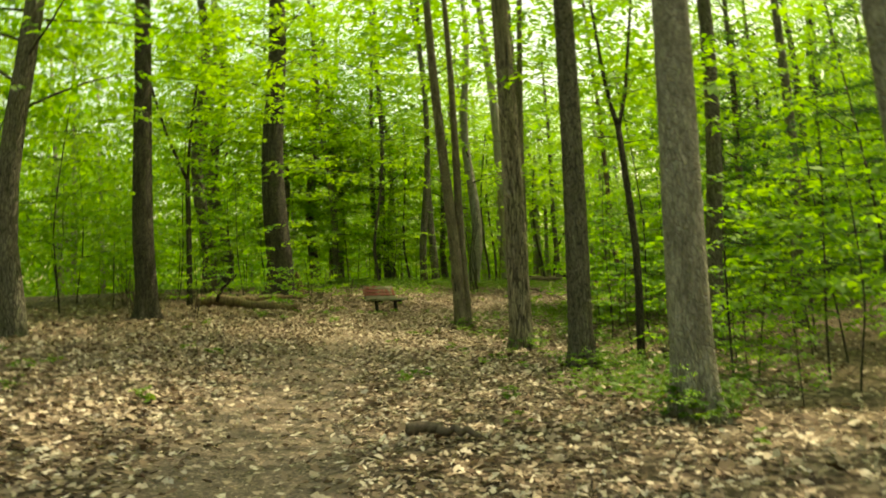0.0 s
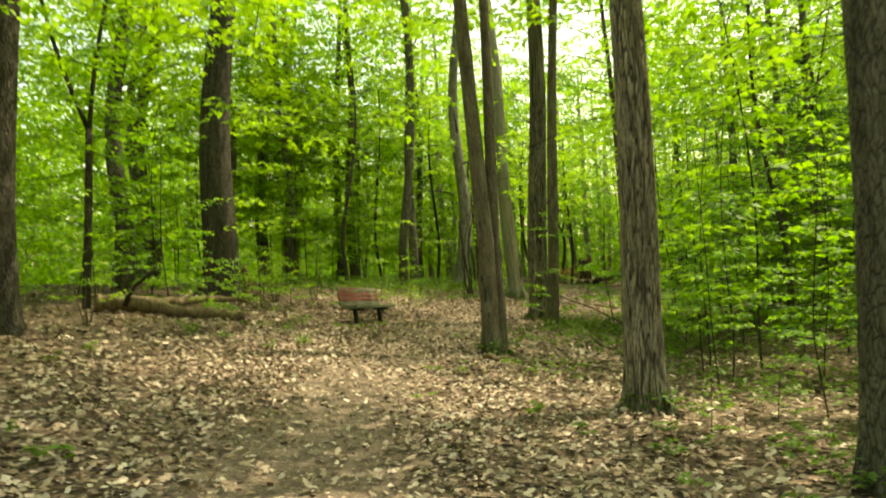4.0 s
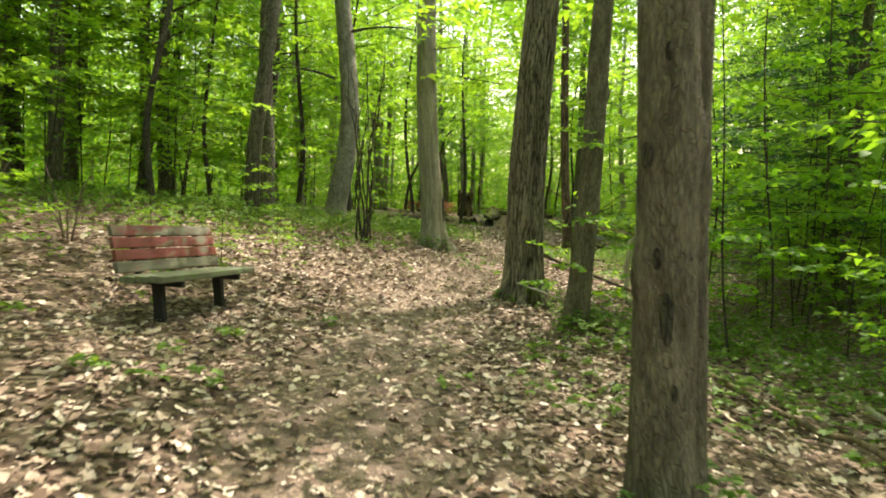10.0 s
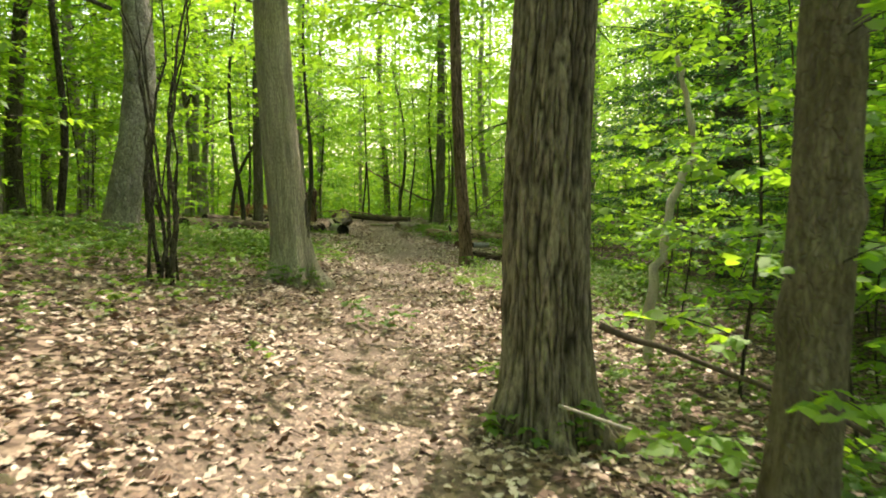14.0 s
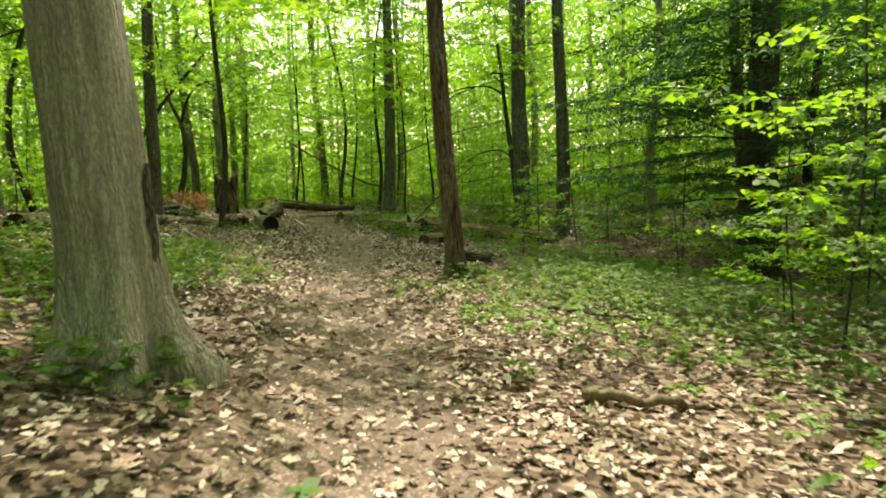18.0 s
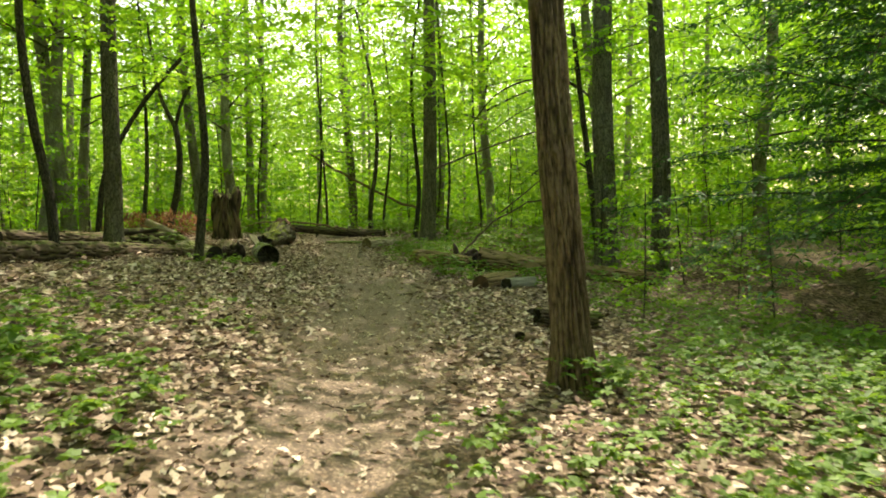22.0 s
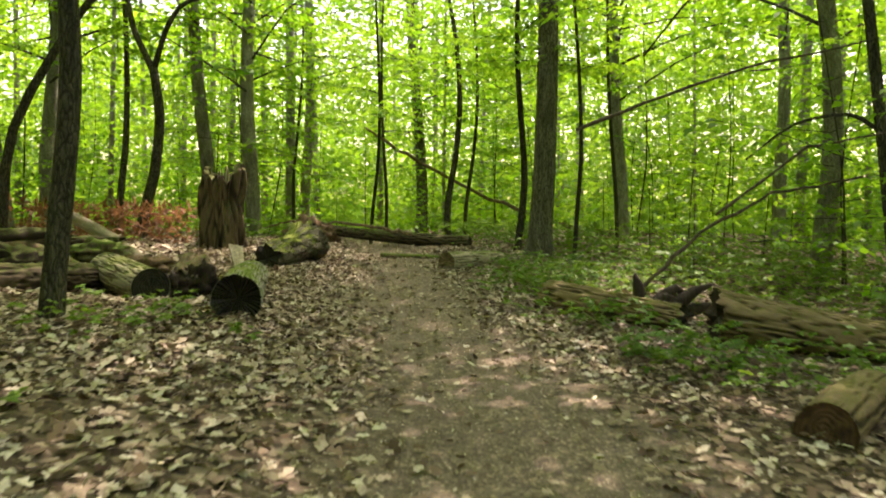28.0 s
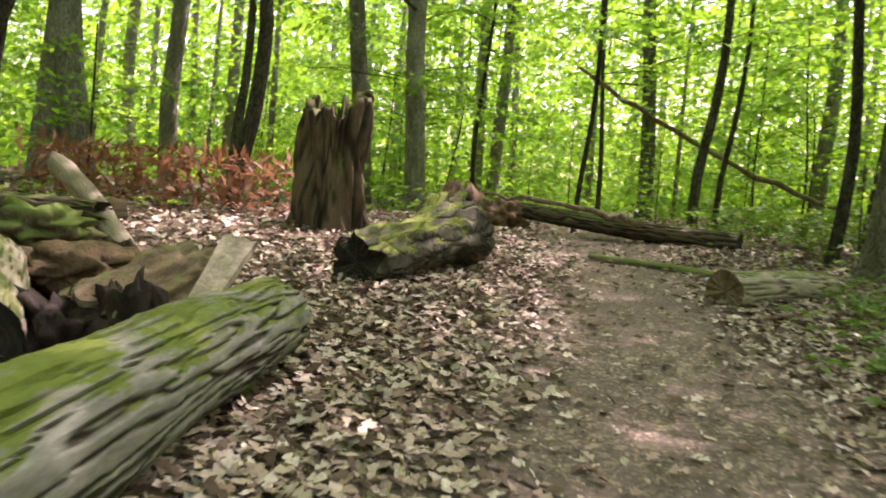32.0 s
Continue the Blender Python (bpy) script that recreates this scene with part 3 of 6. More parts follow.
def crooked(stems, label, crown=True, at=3.0):
    """A young tree of bent, forking stems: rows of (corners of its line, thick end, thin end); the first starts on the ground."""
    x0, y0, z0 = stems[0][0][0]
    z0 = gz(x0, y0) - 0.05
    ob = thing("young_tree", pose(x0, y0, z0), label, "tree", "trees of the wood")
    for k, (line, thick, thin) in enumerate(stems):
        p = np.array(line, float) - (x0, y0, z0)
        if k == 0:
            p[0, 2] = 0
        t, u = np.linspace(0, 1, len(p)), np.linspace(0, 1, len(p) * 3 - 2)
        q = np.stack([np.interp(u, t, p[:, i]) for i in range(3)], -1)
        q[1:-1] = (q[:-2] + 2 * q[1:-1] + q[2:]) / 4
        child("trunk" if k == 0 else "branch", mesh_of("stem", *tube(q, np.linspace(thick, thin, len(q)), 9), MAT["dark"], True), ob)
    if crown:
        leaves, limbs = YOUNG[int(x0 * 3) % 5]
        for nm, m in (("branchwork", limbs), ("crown", leaves)):
            c = tagged(child(nm, m, ob), kind="stuff")
            c.location = tuple(np.array(stems[0][0][-1], float) - (x0, y0, z0) - (0, 0, at))
    return ob


crooked([([(3.81, 13.9, 0.1), (3.89, 13.85, 2.27), (3.7, 13.79, 4.78)], 0.085, 0.06), ([(3.7, 13.79, 4.7), (3.51, 13.77, 5.55), (3.3, 13.7, 7.6)], 0.05, 0.025),
         ([(3.7, 13.79, 4.7), (3.91, 13.77, 5.45), (4.2, 13.8, 7.6)], 0.05, 0.025)], "slender dark forked tree beside the trail", at=1.5)
crooked([([(11.51, 58.55, 3.4), (11.6, 58.5, 4.04), (11.77, 58.41, 4.78), (11.87, 58.35, 6.01), (11.72, 58.4, 7.0)], 0.13, 0.09),
         ([(11.72, 58.4, 6.95), (11.35, 58.55, 7.76), (11.22, 58.59, 8.4), (10.9, 58.6, 10.5)], 0.075, 0.04),
         ([(11.72, 58.4, 6.95), (11.95, 58.27, 7.9), (12.3, 58.2, 8.5), (13.6, 58.0, 8.9)], 0.065, 0.03)], "crooked dark tree that forks high behind the log pile", at=0.5)
crooked([([(20.08, 47.85, 2.5), (19.95, 48.0, 4.57), (19.75, 48.22, 7.33), (19.6, 48.3, 9.0)], 0.10, 0.06),
         ([(19.94, 48.02, 5.0), (19.56, 48.26, 5.31), (18.87, 48.67, 5.16), (18.29, 49.0, 4.62)], 0.035, 0.012),
         ([(19.78, 48.19, 7.2), (19.28, 48.5, 7.55), (18.45, 49.01, 7.45), (17.76, 49.41, 7.08), (17.08, 49.78, 6.07)], 0.04, 0.012)],
        "dark young tree with long bare crooked branches", at=2.0)
crooked([([(-8.48, 24.15, 2.0), (-8.41, 24.09, 4.53), (-8.39, 24.05, 6.31)], 0.10, 0.08), ([(-8.39, 24.05, 6.25), (-9.06, 24.01, 7.93), (-9.58, 23.96, 9.89)], 0.06, 0.04),
         ([(-8.39, 24.05, 6.25), (-8.26, 24.01, 7.74), (-7.89, 23.96, 9.88)], 0.06, 0.04)], "dark forked young tree on the bank above the trail", at=1.0)
crooked([([(6.4, 57.88, 3.4), (5.75, 58.39, 5.65), (5.87, 58.32, 7.75), (6.27, 58.02, 9.64), (6.68, 57.72, 10.9)], 0.13, 0.06)], "crooked dark young tree behind the fallen logs", at=3.0)
crooked([([(9.1, 56.5, 3.0), (9.2, 56.2, 5.2), (10.2, 55.8, 7.2), (11.6, 55.2, 9.0)], 0.09, 0.05)], "leaning dark young tree behind the fallen logs", at=3.0)

# trees along the first stretch, up to the bench
tree("oak", -7.9, 19.3, 0.56, near=True, skin="dark")
tree("oak", -6.5, 28.9, 1.05, 0.02, 0, near=True, skin="dark", label="very large oak with dark furrowed bark beyond a fallen branch")
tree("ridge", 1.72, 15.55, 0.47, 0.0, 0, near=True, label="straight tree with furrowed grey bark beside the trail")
tree("oak", 2.3, 12.0, 0.40, 0.016, 0, near=True)
tree("pale", 2.61, 7.56, 0.44, 0.016, 0, near=True, label="tree with pale scaly grey bark and a mossy foot")
tree("oak", 6.53, 16.85, 0.42, 0.027, 0)
twin = tree("twin", 0.56, 20.62, 0.46, -0.045, 0.01, near=True)
grey_trunk = tree("pale", 1.85, 38.2, 0.62, 0.02, 0, crown=False, label="large grey tree trunk behind a clump of thin stems")
beech = tree("beech", 3.57, 34.0, 0.55, -0.05, 0.038, near=True, crown=False, toes=((-0.3, 0.22, 0.36), (3.6, 0.14, 0.5), (-2.0, 0.10, 0.4)))
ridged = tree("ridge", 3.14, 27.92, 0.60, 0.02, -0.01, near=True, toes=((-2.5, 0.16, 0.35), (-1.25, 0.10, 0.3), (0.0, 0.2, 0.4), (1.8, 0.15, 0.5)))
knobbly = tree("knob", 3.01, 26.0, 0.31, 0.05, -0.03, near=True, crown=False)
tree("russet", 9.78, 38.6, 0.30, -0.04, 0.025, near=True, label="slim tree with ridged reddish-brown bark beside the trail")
tree("con", 22.25, 40.05, 1.0, 0.007, -0.005, near=True)
bare_thin = tree("thin", 22.6, 38.6, 0.34, -0.035, 0.026, crown=False)
tree("con", 11.8, 29.4, 0.28)
tree("con", 11.6, 17.4, 0.30)
tree("con", 15.5, 33.0, 0.30)
tree("con", 26.5, 42.5, 0.45)
tree("con", 25.2, 36.6, 0.40)
tree("con", 29.0, 39.4, 0.42)
# trees round the fallen logs
tree("oak", 19.3, 46.9, 0.56, near=True)
tree("oak", 20.5, 46.2, 0.47, near=True)
tree("oak", 19.2, 54.9, 0.50, 0.015, -0.009, near=True)
tree("oak", 8.5, 50.8, 0.36, near=True)
tree("thin", 7.09, 48.0, 0.17, -0.026, 0.016)
tree("thin", 9.75, 49.0, 0.18, 0.0, 0.0, near=True)
tree("pale", 13.9, 63.3, 0.40, -0.06, 0.02)
tree("oak", 22.9, 67.4, 0.46, -0.04, 0.02)
tree("thin", 19.6, 59.6, 0.19, -0.03, 0.01)
tree("thin", 19.3, 55.9, 0.17, 0.03, -0.01)
tree("thin", 19.1, 53.6, 0.09, -0.02, 0.01)
tree("pale", 24.0, 57.4, 0.38, -0.03, 0.01)
# trees farther back
tree("pale", 4.25, 6.1, 0.38, -0.035, 0.0, near=True, label="tree with pale grey bark and a broken side branch")
tree("oak", -11.0, 36.5, 0.70)
tree("pale", 7.58, 72.82, 0.42, -0.028, 0.017)
tree("pale", 14.89, 62.51, 0.42, -0.013, 0.005)
tree("pale", 18.63, 69.15, 0.40, 0.019, -0.008)
tree("pale", 8.35, 61.20, 0.50, -0.02, 0.01)
tree("pale", 8.95, 61.03, 0.46, -0.044, 0.018)
tree("pale", 9.9, 64.2, 0.38, -0.003, 0.001)
tree("thin", 11.34, 61.2, 0.17, -0.015, 0.006)
tree("oak", -2.94, 40.50, 0.40, 0.004, -0.001)
tree("oak", -0.20, 37.13, 0.40, -0.013, 0.002, low=4.0)
tree("oak", -7.3, 41.8, 0.62, 0.033, -0.005)
tree("oak", -6.4, 43.5, 0.52, 0.012, -0.002)
tree("oak", -8.2, 38.0, 0.46, -0.005, 0.001)
tree("oak", -5.45, 38.11, 0.40, -0.053, 0.013)
tree("oak", -3.05, 48.35, 0.40, -0.007, 0.002)
tree("oak", 0.41, 43.82, 0.40, -0.004, 0.001)
tree("thin", -2.89, 34.62, 0.16, 0.023, -0.009)
tree("pale", 0.39, 47.33, 0.40, 0.018, -0.007)
tree("pale", 2.53, 51.25, 0.40, -0.034, 0.013)
tree("oak", -8.36, 14.03, 0.44, 0.039, 0.0)
tree("oak", -13.0, 41.0, 0.60, 0.013, 0.0)
tree("oak", -9.9, 30.5, 0.60, -0.006, 0.0)
tree("oak", -0.73, 34.77, 0.36, 0.047, -0.004, low=4.5)
tree("oak", -3.75, 42.95, 0.40, 0.019, -0.002)
tree("oak", -6.3, 46.0, 0.50, 0.007, -0.001)
tree("thin", 1.0, 40.2, 0.16, 0.01, 0.0)
tree("thin", -1.6, 39.2, 0.14, -0.02, 0.0)
tree("thin", 2.9, 41.5, 0.15, 0.02, 0.0)
tree("thin", 3.6, 45.4, 0.18, -0.01, 0.0)
tree("oak", 12.5, 28.5, 0.34, 0.0, 0.0)
tree("oak", 16.5, 31.5, 0.42, 0.01, 0.0)
tree("oak", 10.8, 21.5, 0.36, 0.02, 0.0)
tree("thin", 8.8, 24.5, 0.15, -0.02, 0.0)
tree("oak", 24.5, 42.0, 0.45, 0.0, 0.0)
tree("pale", 27.5, 47.5, 0.44, 0.0, 0.0)
tree("pale", 23.2, 51.0, 0.40, 0.0, 0.0)
tree("pale", 29.0, 56.0, 0.40, 0.0, 0.0)
tree("pale", 26.0, 64.0, 0.40, 0.0, 0.0)
tree("thin", 17.6, 60.4, 0.10, 0.02, 0.0)
tree("thin", 18.9, 62.2, 0.11, -0.03, 0.0)
tree("thin", 16.6, 64.0, 0.10, 0.01, 0.0)
tree("thin", 21.4, 57.6, 0.09, 0.06, 0.0)
tree("thin", 22.1, 55.6, 0.10, -0.05, 0.0)
tree("thin", 21.0, 61.0, 0.12, 0.02, 0.0)
tree("pale", 5.2, 57.5, 0.42, 0.0, 0.0)
tree("pale", 4.0, 62.0, 0.42, 0.0, 0.0)
tree("oak", 1.8, 55.5, 0.40, 0.0, 0.0)


def hemlock_boughs(x, y, n):
    """Long drooping boughs that reach from a hemlock towards the trail."""
    rows = [((x, y, gz(x, y) + rng.uniform(2.6, 8.5)), math.pi + rng.uniform(-0.35, 0.85), rng.uniform(-0.05, 0.3), rng.uniform(5.0, 10.5), rng.uniform(0.3, 0.95)) for k in range(n)]
    leaves, limbs = crown_meshes("hemlock_boughs", rows, 0.13, 0.12, MAT["leaf_dark"], MAT["dark"], 0.014, LEAF * (0.6, 1, 1), 0.2)
    tagged(new("hemlock_boughs", leaves), "long drooping dark hemlock boughs reaching towards the trail", "foliage", kind="stuff")
    tagged(new("hemlock_bough_wood", limbs), "thin dark wood of drooping hemlock boughs", "branches", kind="stuff")


hemlock_boughs(22.25, 40.05, 14)


def shoots(ob, r, z0, z1, count, reach=0.6):
    """Small leafy shoots on a trunk."""
    rows = [((math.cos(k * 2.4) * r, math.sin(k * 2.4) * r, rng.uniform(z0, z1)), k * 2.4, rng.uniform(0.1, 0.6), rng.uniform(0.4, 1.0) * reach, 0.4) for k in range(count)]
    leaves, limbs = crown_meshes("shoots", rows, 0.085, 0.08, MAT["leaf"], MAT["dark"], 0.008, MAPLE)
    tagged(child("shoot_wood", limbs, ob), kind="stuff")
    tagged(child("shoot_foliage", leaves, ob), kind="stuff")


shoots(knobbly, 0.15, 0.3, 4.0, 16)
shoots(ridged, 0.30, 0.2, 1.3, 4, 0.28)


def trunk_patch(ob, name, mat, r, ang, z0, z1, half, label, rough=0.25, lift=0.006, oval=False):
    """A ragged strip that hugs a trunk."""
    n, m = 14, 7
    inv = ob.matrix_world.to_3x3().inverted()
    d = inv @ Vector((math.cos(ang), math.sin(ang), 0))
    a0 = math.atan2(d.y, d.x)
    pts, f = [], []
    for i in range(n + 1):
        z = z0 + (z1 - z0) * i / n
        for j in range(m + 1):
            u = (j / m - 0.5) * 2
            w = half * (math.sqrt(max(0.02, 1 - (2 * i / n - 1) ** 2)) if oval else 1) * (1 + rough * noise.noise(Vector((z * 7, 3.1 if u < 0 else 8.4, r))))
            g = a0 + u * w
            rr = r + (lift if abs(u) < 0.99 else -0.02) + 0.008 * noise.noise(Vector((u * 6, z * 9, 0)))
            pts.append((math.cos(g) * rr, math.sin(g) * rr, z))
    f = [(i * (m + 1) + j, i * (m + 1) + j + 1, (i + 1) * (m + 1) + j + 1, (i + 1) * (m + 1) + j) for i in range(n) for j in range(m)]
    child(name, mesh_of(name, pts, f, mat, True), ob, label)


trunk_patch(beech, "bark_scar", MAT["dark"], 0.275, -0.70, 0.4, 1.25, 0.15, "dark edge where the bark has fallen off", 0.9, 0.008, True)
for kz, kl, ka, kh in ((1.02, 0.28, -2.0, 0.22), (1.42, 0.12, -2.3, 0.16), (1.95, 0.14, -2.6, 0.2), (0.72, 0.10, -1.8, 0.14), (2.5, 0.1, -1.9, 0.15)):
    trunk_patch(twin, "bark_hollow", MAT["dark"], 0.178, ka, kz, kz + kl, kh, "dark hollow where the bark is gone", 0.6, 0.003, True)


def stub(ob, r, z, a, length, thick):
    """A dead branch that leaves a trunk."""
    t = np.linspace(0, 1, 6)[:, None]
    d = np.array((math.cos(a), math.sin(a), 0.35))
    p = np.array((math.cos(a) * r * 0.7, math.sin(a) * r * 0.7, z)) + d * length * t + np.array((0, 0, -0.25)) * length * t ** 2
    child("dead_branch", mesh_of("dead_branch", *tube(p, np.linspace(thick, thick * 0.3, 6), 7), MAT["dark"], True), ob)


for z, a, length in ((4.2, 0.4, 1.6), (5.6, 3.4, 1.9), (7.0, 1.9, 2.2)):
    stub(grey_trunk, 0.28, z, a, length, 0.045)
for z, a, length in ((3.0, 2.2, 1.2), (4.4, 5.0, 1.4), (5.6, 0.8, 1.1)):
    stub(bare_thin, 0.12, z, a, length, 0.03)


# ---- the open wood behind: young trees and bushes ----
def sapling(x, y, scale=1.0, kind="young"):
    pool, stems = {"young": (YOUNG, YOUNG_TRUNK), "low": (LOW, LOW_TRUNK), "maple": (MAPLES, YOUNG_TRUNK)}[kind]
    k = int(rng.integers(0, len(pool)))
    ob = thing("bush" if kind == "low" else "sapling", stand(x, y, rng.normal(0, 0.05), rng.normal(0, 0.05)) @ Matrix.Scale(scale, 4),
               "leafy green understory bush" if kind == "low" else "young sapling with flat layers of bright green leaves",
               "bush" if kind == "low" else "sapling", "bushes of the wood" if kind == "low" else "saplings of the wood")
    child("trunk", stems[k % len(stems)], ob)
    tagged(child("branchwork", pool[k][1], ob), kind="stuff")
    tagged(child("crown", pool[k][0], ob), kind="stuff")
    return ob


def open_to_hemlock(x, y):
    """True outside the deep shade of the great hemlock, where no bright young tree grows."""
    u = np.clip(((x - 13.0) * 9 + (y - 36.5) * 3.5) / (9 ** 2 + 3.5 ** 2), 0, 1)
    return ((x - 13.0 - 9 * u) ** 2 + (y - 36.5 - 3.5 * u) ** 2 > 9) & ((x - 20.5) ** 2 + (y - 40.0) ** 2 > 36)


def scatter(count, y0, y1, left, right, reach, kind="young", s0=0.8, s1=1.3, gap=0.9, share=0.5):
    """Young trees at random beside the trail, no nearer to it than left or right metres."""
    put, tries = [], 0
    while len(put) < count and tries < count * 30:
        tries += 1
        y = rng.uniform(y0, y1)
        off = -rng.uniform(left, left + reach) if rng.random() < share else rng.uniform(right, right + reach)
        x = off + float(np.interp(y, TRAIL_Y, TRAIL_X))
        if all((x - a) ** 2 + (y - b) ** 2 > gap * gap for a, b in put) and (kind == "low" or open_to_hemlock(x, y)) and not shades_a_spot(x, y, 0, 6, 0.9):
            put.append((x, y))
            sapling(x, y, rng.uniform(s0, s1), kind)


scatter(36, 9, 30, 7.5, 6.2, 13, share=0.6)
scatter(36, 30, 46, 6.5, 8.0, 12)
scatter(26, 46, 60, 8.5, 8.5, 12)
scatter(30, 60, 78, 0.3, 0.3, 15)
scatter(13, 5, 24, 9.0, 5.8, 4.5, "maple", 0.6, 1.1, 1.0, 0.15)
scatter(12, 23, 34, 9.0, 5.2, 4.5, "maple", 0.6, 1.0, 1.0, 0.0)
scatter(14, 27, 44, 7.5, 7.0, 6, "maple", 0.7, 1.1, 1.2, 0.4)
scatter(30, 8, 30, 6.8, 5.0, 7, "low", share=0.4)
scatter(34, 30, 60, 7.0, 6.2, 8, "low")
scatter(10, 22.5, 34, 4.2, 9.0, 3.5, "low", 0.5, 0.9, share=1.0)


for sx, sy, sc in ((2.25, 7.1, 0.32), (1.95, 9.6, 0.30), (2.7, 10.7, 0.34), (3.4, 9.2, 0.42), (4.1, 8.3, 0.45), (3.2, 15.2, 0.4), (1.9, 14.2, 0.3), (4.7, 11.2, 0.5), (-1.6, 27.5, 0.42), (-2.5, 27.9, 0.5), (-0.7, 29.2, 0.38),
                   (14.5, 37.6, 0.7), (16.0, 40.5, 0.9), (17.5, 38.2, 0.8), (13.8, 41.2, 0.6), (18.6, 42.8, 0.9), (19.8, 36.4, 1.0), (15.8, 35.2, 0.7), (19.8, 51.2, 0.7), (21.6, 54.0, 0.8), (22.4, 50.0, 0.9), (20.6, 56.8, 0.8), (23.6, 52.6, 0.9), (17.6, 63.0, 0.7), (20.2, 62.0, 0.8),
                   (14.4, 63.6, 0.7), (11.8, 62.6, 0.6), (24.4, 58.6, 0.9)):
    sapling(sx, sy, sc, "low")
for sx, sy, sc in ((4.7, 24.9, 0.8), (5.0, 26.7, 0.75), (5.9, 28.3, 0.9), (6.6, 26.2, 1.0), (5.6, 22.6, 0.9), (4.9, 20.6, 0.8), (3.5, 17.3, 0.6), (4.4, 18.7, 0.75), (4.1, 15.6, 0.55), (5.4, 9.4, 0.6)):
    sapling(sx, sy, sc, "maple")


def boughs(name, n, y0, y1, o0, o1, z0, z1, leaf, l0, l1, label, spacing=0.3):
    """Thin branches with flat sprays of leaves, in layers, between the offsets o0 and o1 from the trail."""
    y, off = rng.uniform(y0, y1, n), rng.uniform(o0, o1, n)
    x = off + np.interp(y, TRAIL_Y, TRAIL_X)
    z = ground_z(x, y) + z0 + (z1 - z0) * rng.uniform(0, 1, n)
    keep = clear_of_sun(x, y, z, 1.3) & open_to_hemlock(x, y)
    rows = [((a, b, c), rng.uniform(0, 6.28), rng.uniform(0.0, 0.3), rng.uniform(l0, l1), rng.uniform(0.1, 0.4)) for a, b, c in zip(x[keep], y[keep], z[keep])]
    leaves, limbs = crown_meshes(name, rows, leaf, spacing, MAT["leaf"], MAT["dark"], 0.011)
    tagged(new(name, leaves), label, "foliage", kind="stuff")
    tagged(new(name + "_twigs", limbs), "thin dark branches under layered green leaves", "branches", kind="stuff")


def leaf_cloud(name, n, x, y, z, radius, per, lo, hi, label):
    """Leaves in flat layers about n centres."""
    a2, r2 = rng.uniform(0, 2 * np.pi, (n, per)), radius * np.sqrt(rng.uniform(0, 1, (n, per)))
    at = np.stack([x[:, None] + np.cos(a2) * r2, y[:, None] + np.sin(a2) * r2, z[:, None] + rng.normal(0, radius * 0.13, (n, per)) - 0.1 * r2], -1).reshape(-1, 3)
    m = len(at)
    away = np.min([np.hypot(at[:, 0] - np.interp(w, TRAIL_Y, TRAIL_X), at[:, 1] - w) for w in range(0, 51, 5)], 0)
    size = np.clip(away * 0.011, lo, hi) * rng.uniform(0.7, 1.3, m)
    v = leaf_corners(at, rng.uniform(0, 6.28, m), rng.normal(-0.25, 0.35, m), rng.normal(0, 0.4, m), size)
    tagged(new(name, quads_mesh(name, v, 4, MAT["leaf"])), label, "foliage", kind="stuff")


def far_woods():
    """The distant wood, past counting: stems and leaves in flat layers."""
    n = 5200
    off = rng.uniform(13, 34, n) * rng.choice((-1, 1), n)
    y = rng.uniform(12, 70, n)
    x = off + np.interp(y, TRAIL_Y, TRAIL_X)
    leaf_cloud("mid_leaves", n, x, y, ground_z(x, y) + 0.4 + 17 * rng.uniform(0, 1, n), 1.4, 27, 0.17, 0.36, "green leaves of the wood beyond the trail")
    n = 7600
    ang = np.radians(90 - rng.uniform(-62, 92, n))
    rad = 34 + 40 * rng.uniform(0, 1, n) ** 1.2
    x, y = 4 + np.cos(ang) * rad, 34 + np.sin(ang) * rad
    leaf_cloud("far_leaves", n, x, y, ground_z(x, y) + 0.3 + 17 * rng.uniform(0, 1, n) ** np.where(y > 60, 1.75, 1.15), 1.9, 32, 0.17, 0.66, "bright green leaves of the distant wood")
    n = 1500
    y = rng.uniform(62, 100, n)
    x = rng.uniform(-16, 50, n)
    leaf_cloud("crest_leaves", n, x, y, ground_z(x, y) + 0.3 + 13 * rng.uniform(0, 1, n) ** 1.6, 1.9, 30, 0.2, 0.55, "green leaves of the wood beyond the crest")
    n = 700
    ang = np.radians(90 - rng.uniform(92, 298, n))
    rad = 14 + 50 * rng.uniform(0, 1, n)
    x, y = 2 + np.cos(ang) * rad, 6 + np.sin(ang) * rad
    leaf_cloud("back_leaves", n, x, y, ground_z(x, y) + 0.5 + 15 * rng.uniform(0, 1, n), 2.2, 26, 0.35, 0.6, "green leaves of the wood at the start of the trail")
    n = 4600
    ang = rng.uniform(0, 2 * np.pi, n)
    rad = 72 + 46 * rng.uniform(0, 1, n)
    x, y = 4 + np.cos(ang) * rad, 34 + np.sin(ang) * rad
    leaf_cloud("horizon_leaves", n, x, y, ground_z(x, y) + 0.2 + 28 * rng.uniform(0, 1, n) ** np.where(y > 75, 1.5, 1.1), 3.6, 26, 0.6, 1.5, "hazy green leaves of the far wood")
    stems = []
    for k in range(300):
        a, r = rng.uniform(0, 6.28), 34 + 36 * rng.random()
        x, y = 5 + math.cos(a) * r * 0.85, 32 + math.sin(a) * r * 1.15
        z, w = gz(x, y), rng.uniform(0.05, 0.22)
        t = np.linspace(-0.3, 18, 5)
        stems.append(tube(np.stack([x + t * rng.normal(0, 0.02), y + t * rng.normal(0, 0.02), z + t], -1), np.linspace(w, w * 0.4, 5), 7))
    tagged(new("far_trunks", mesh_of("far_trunks", *joined(stems), MAT["pale"], True)), "distant grey tree trunks of the wood", "trees", kind="stuff")


far_woods()


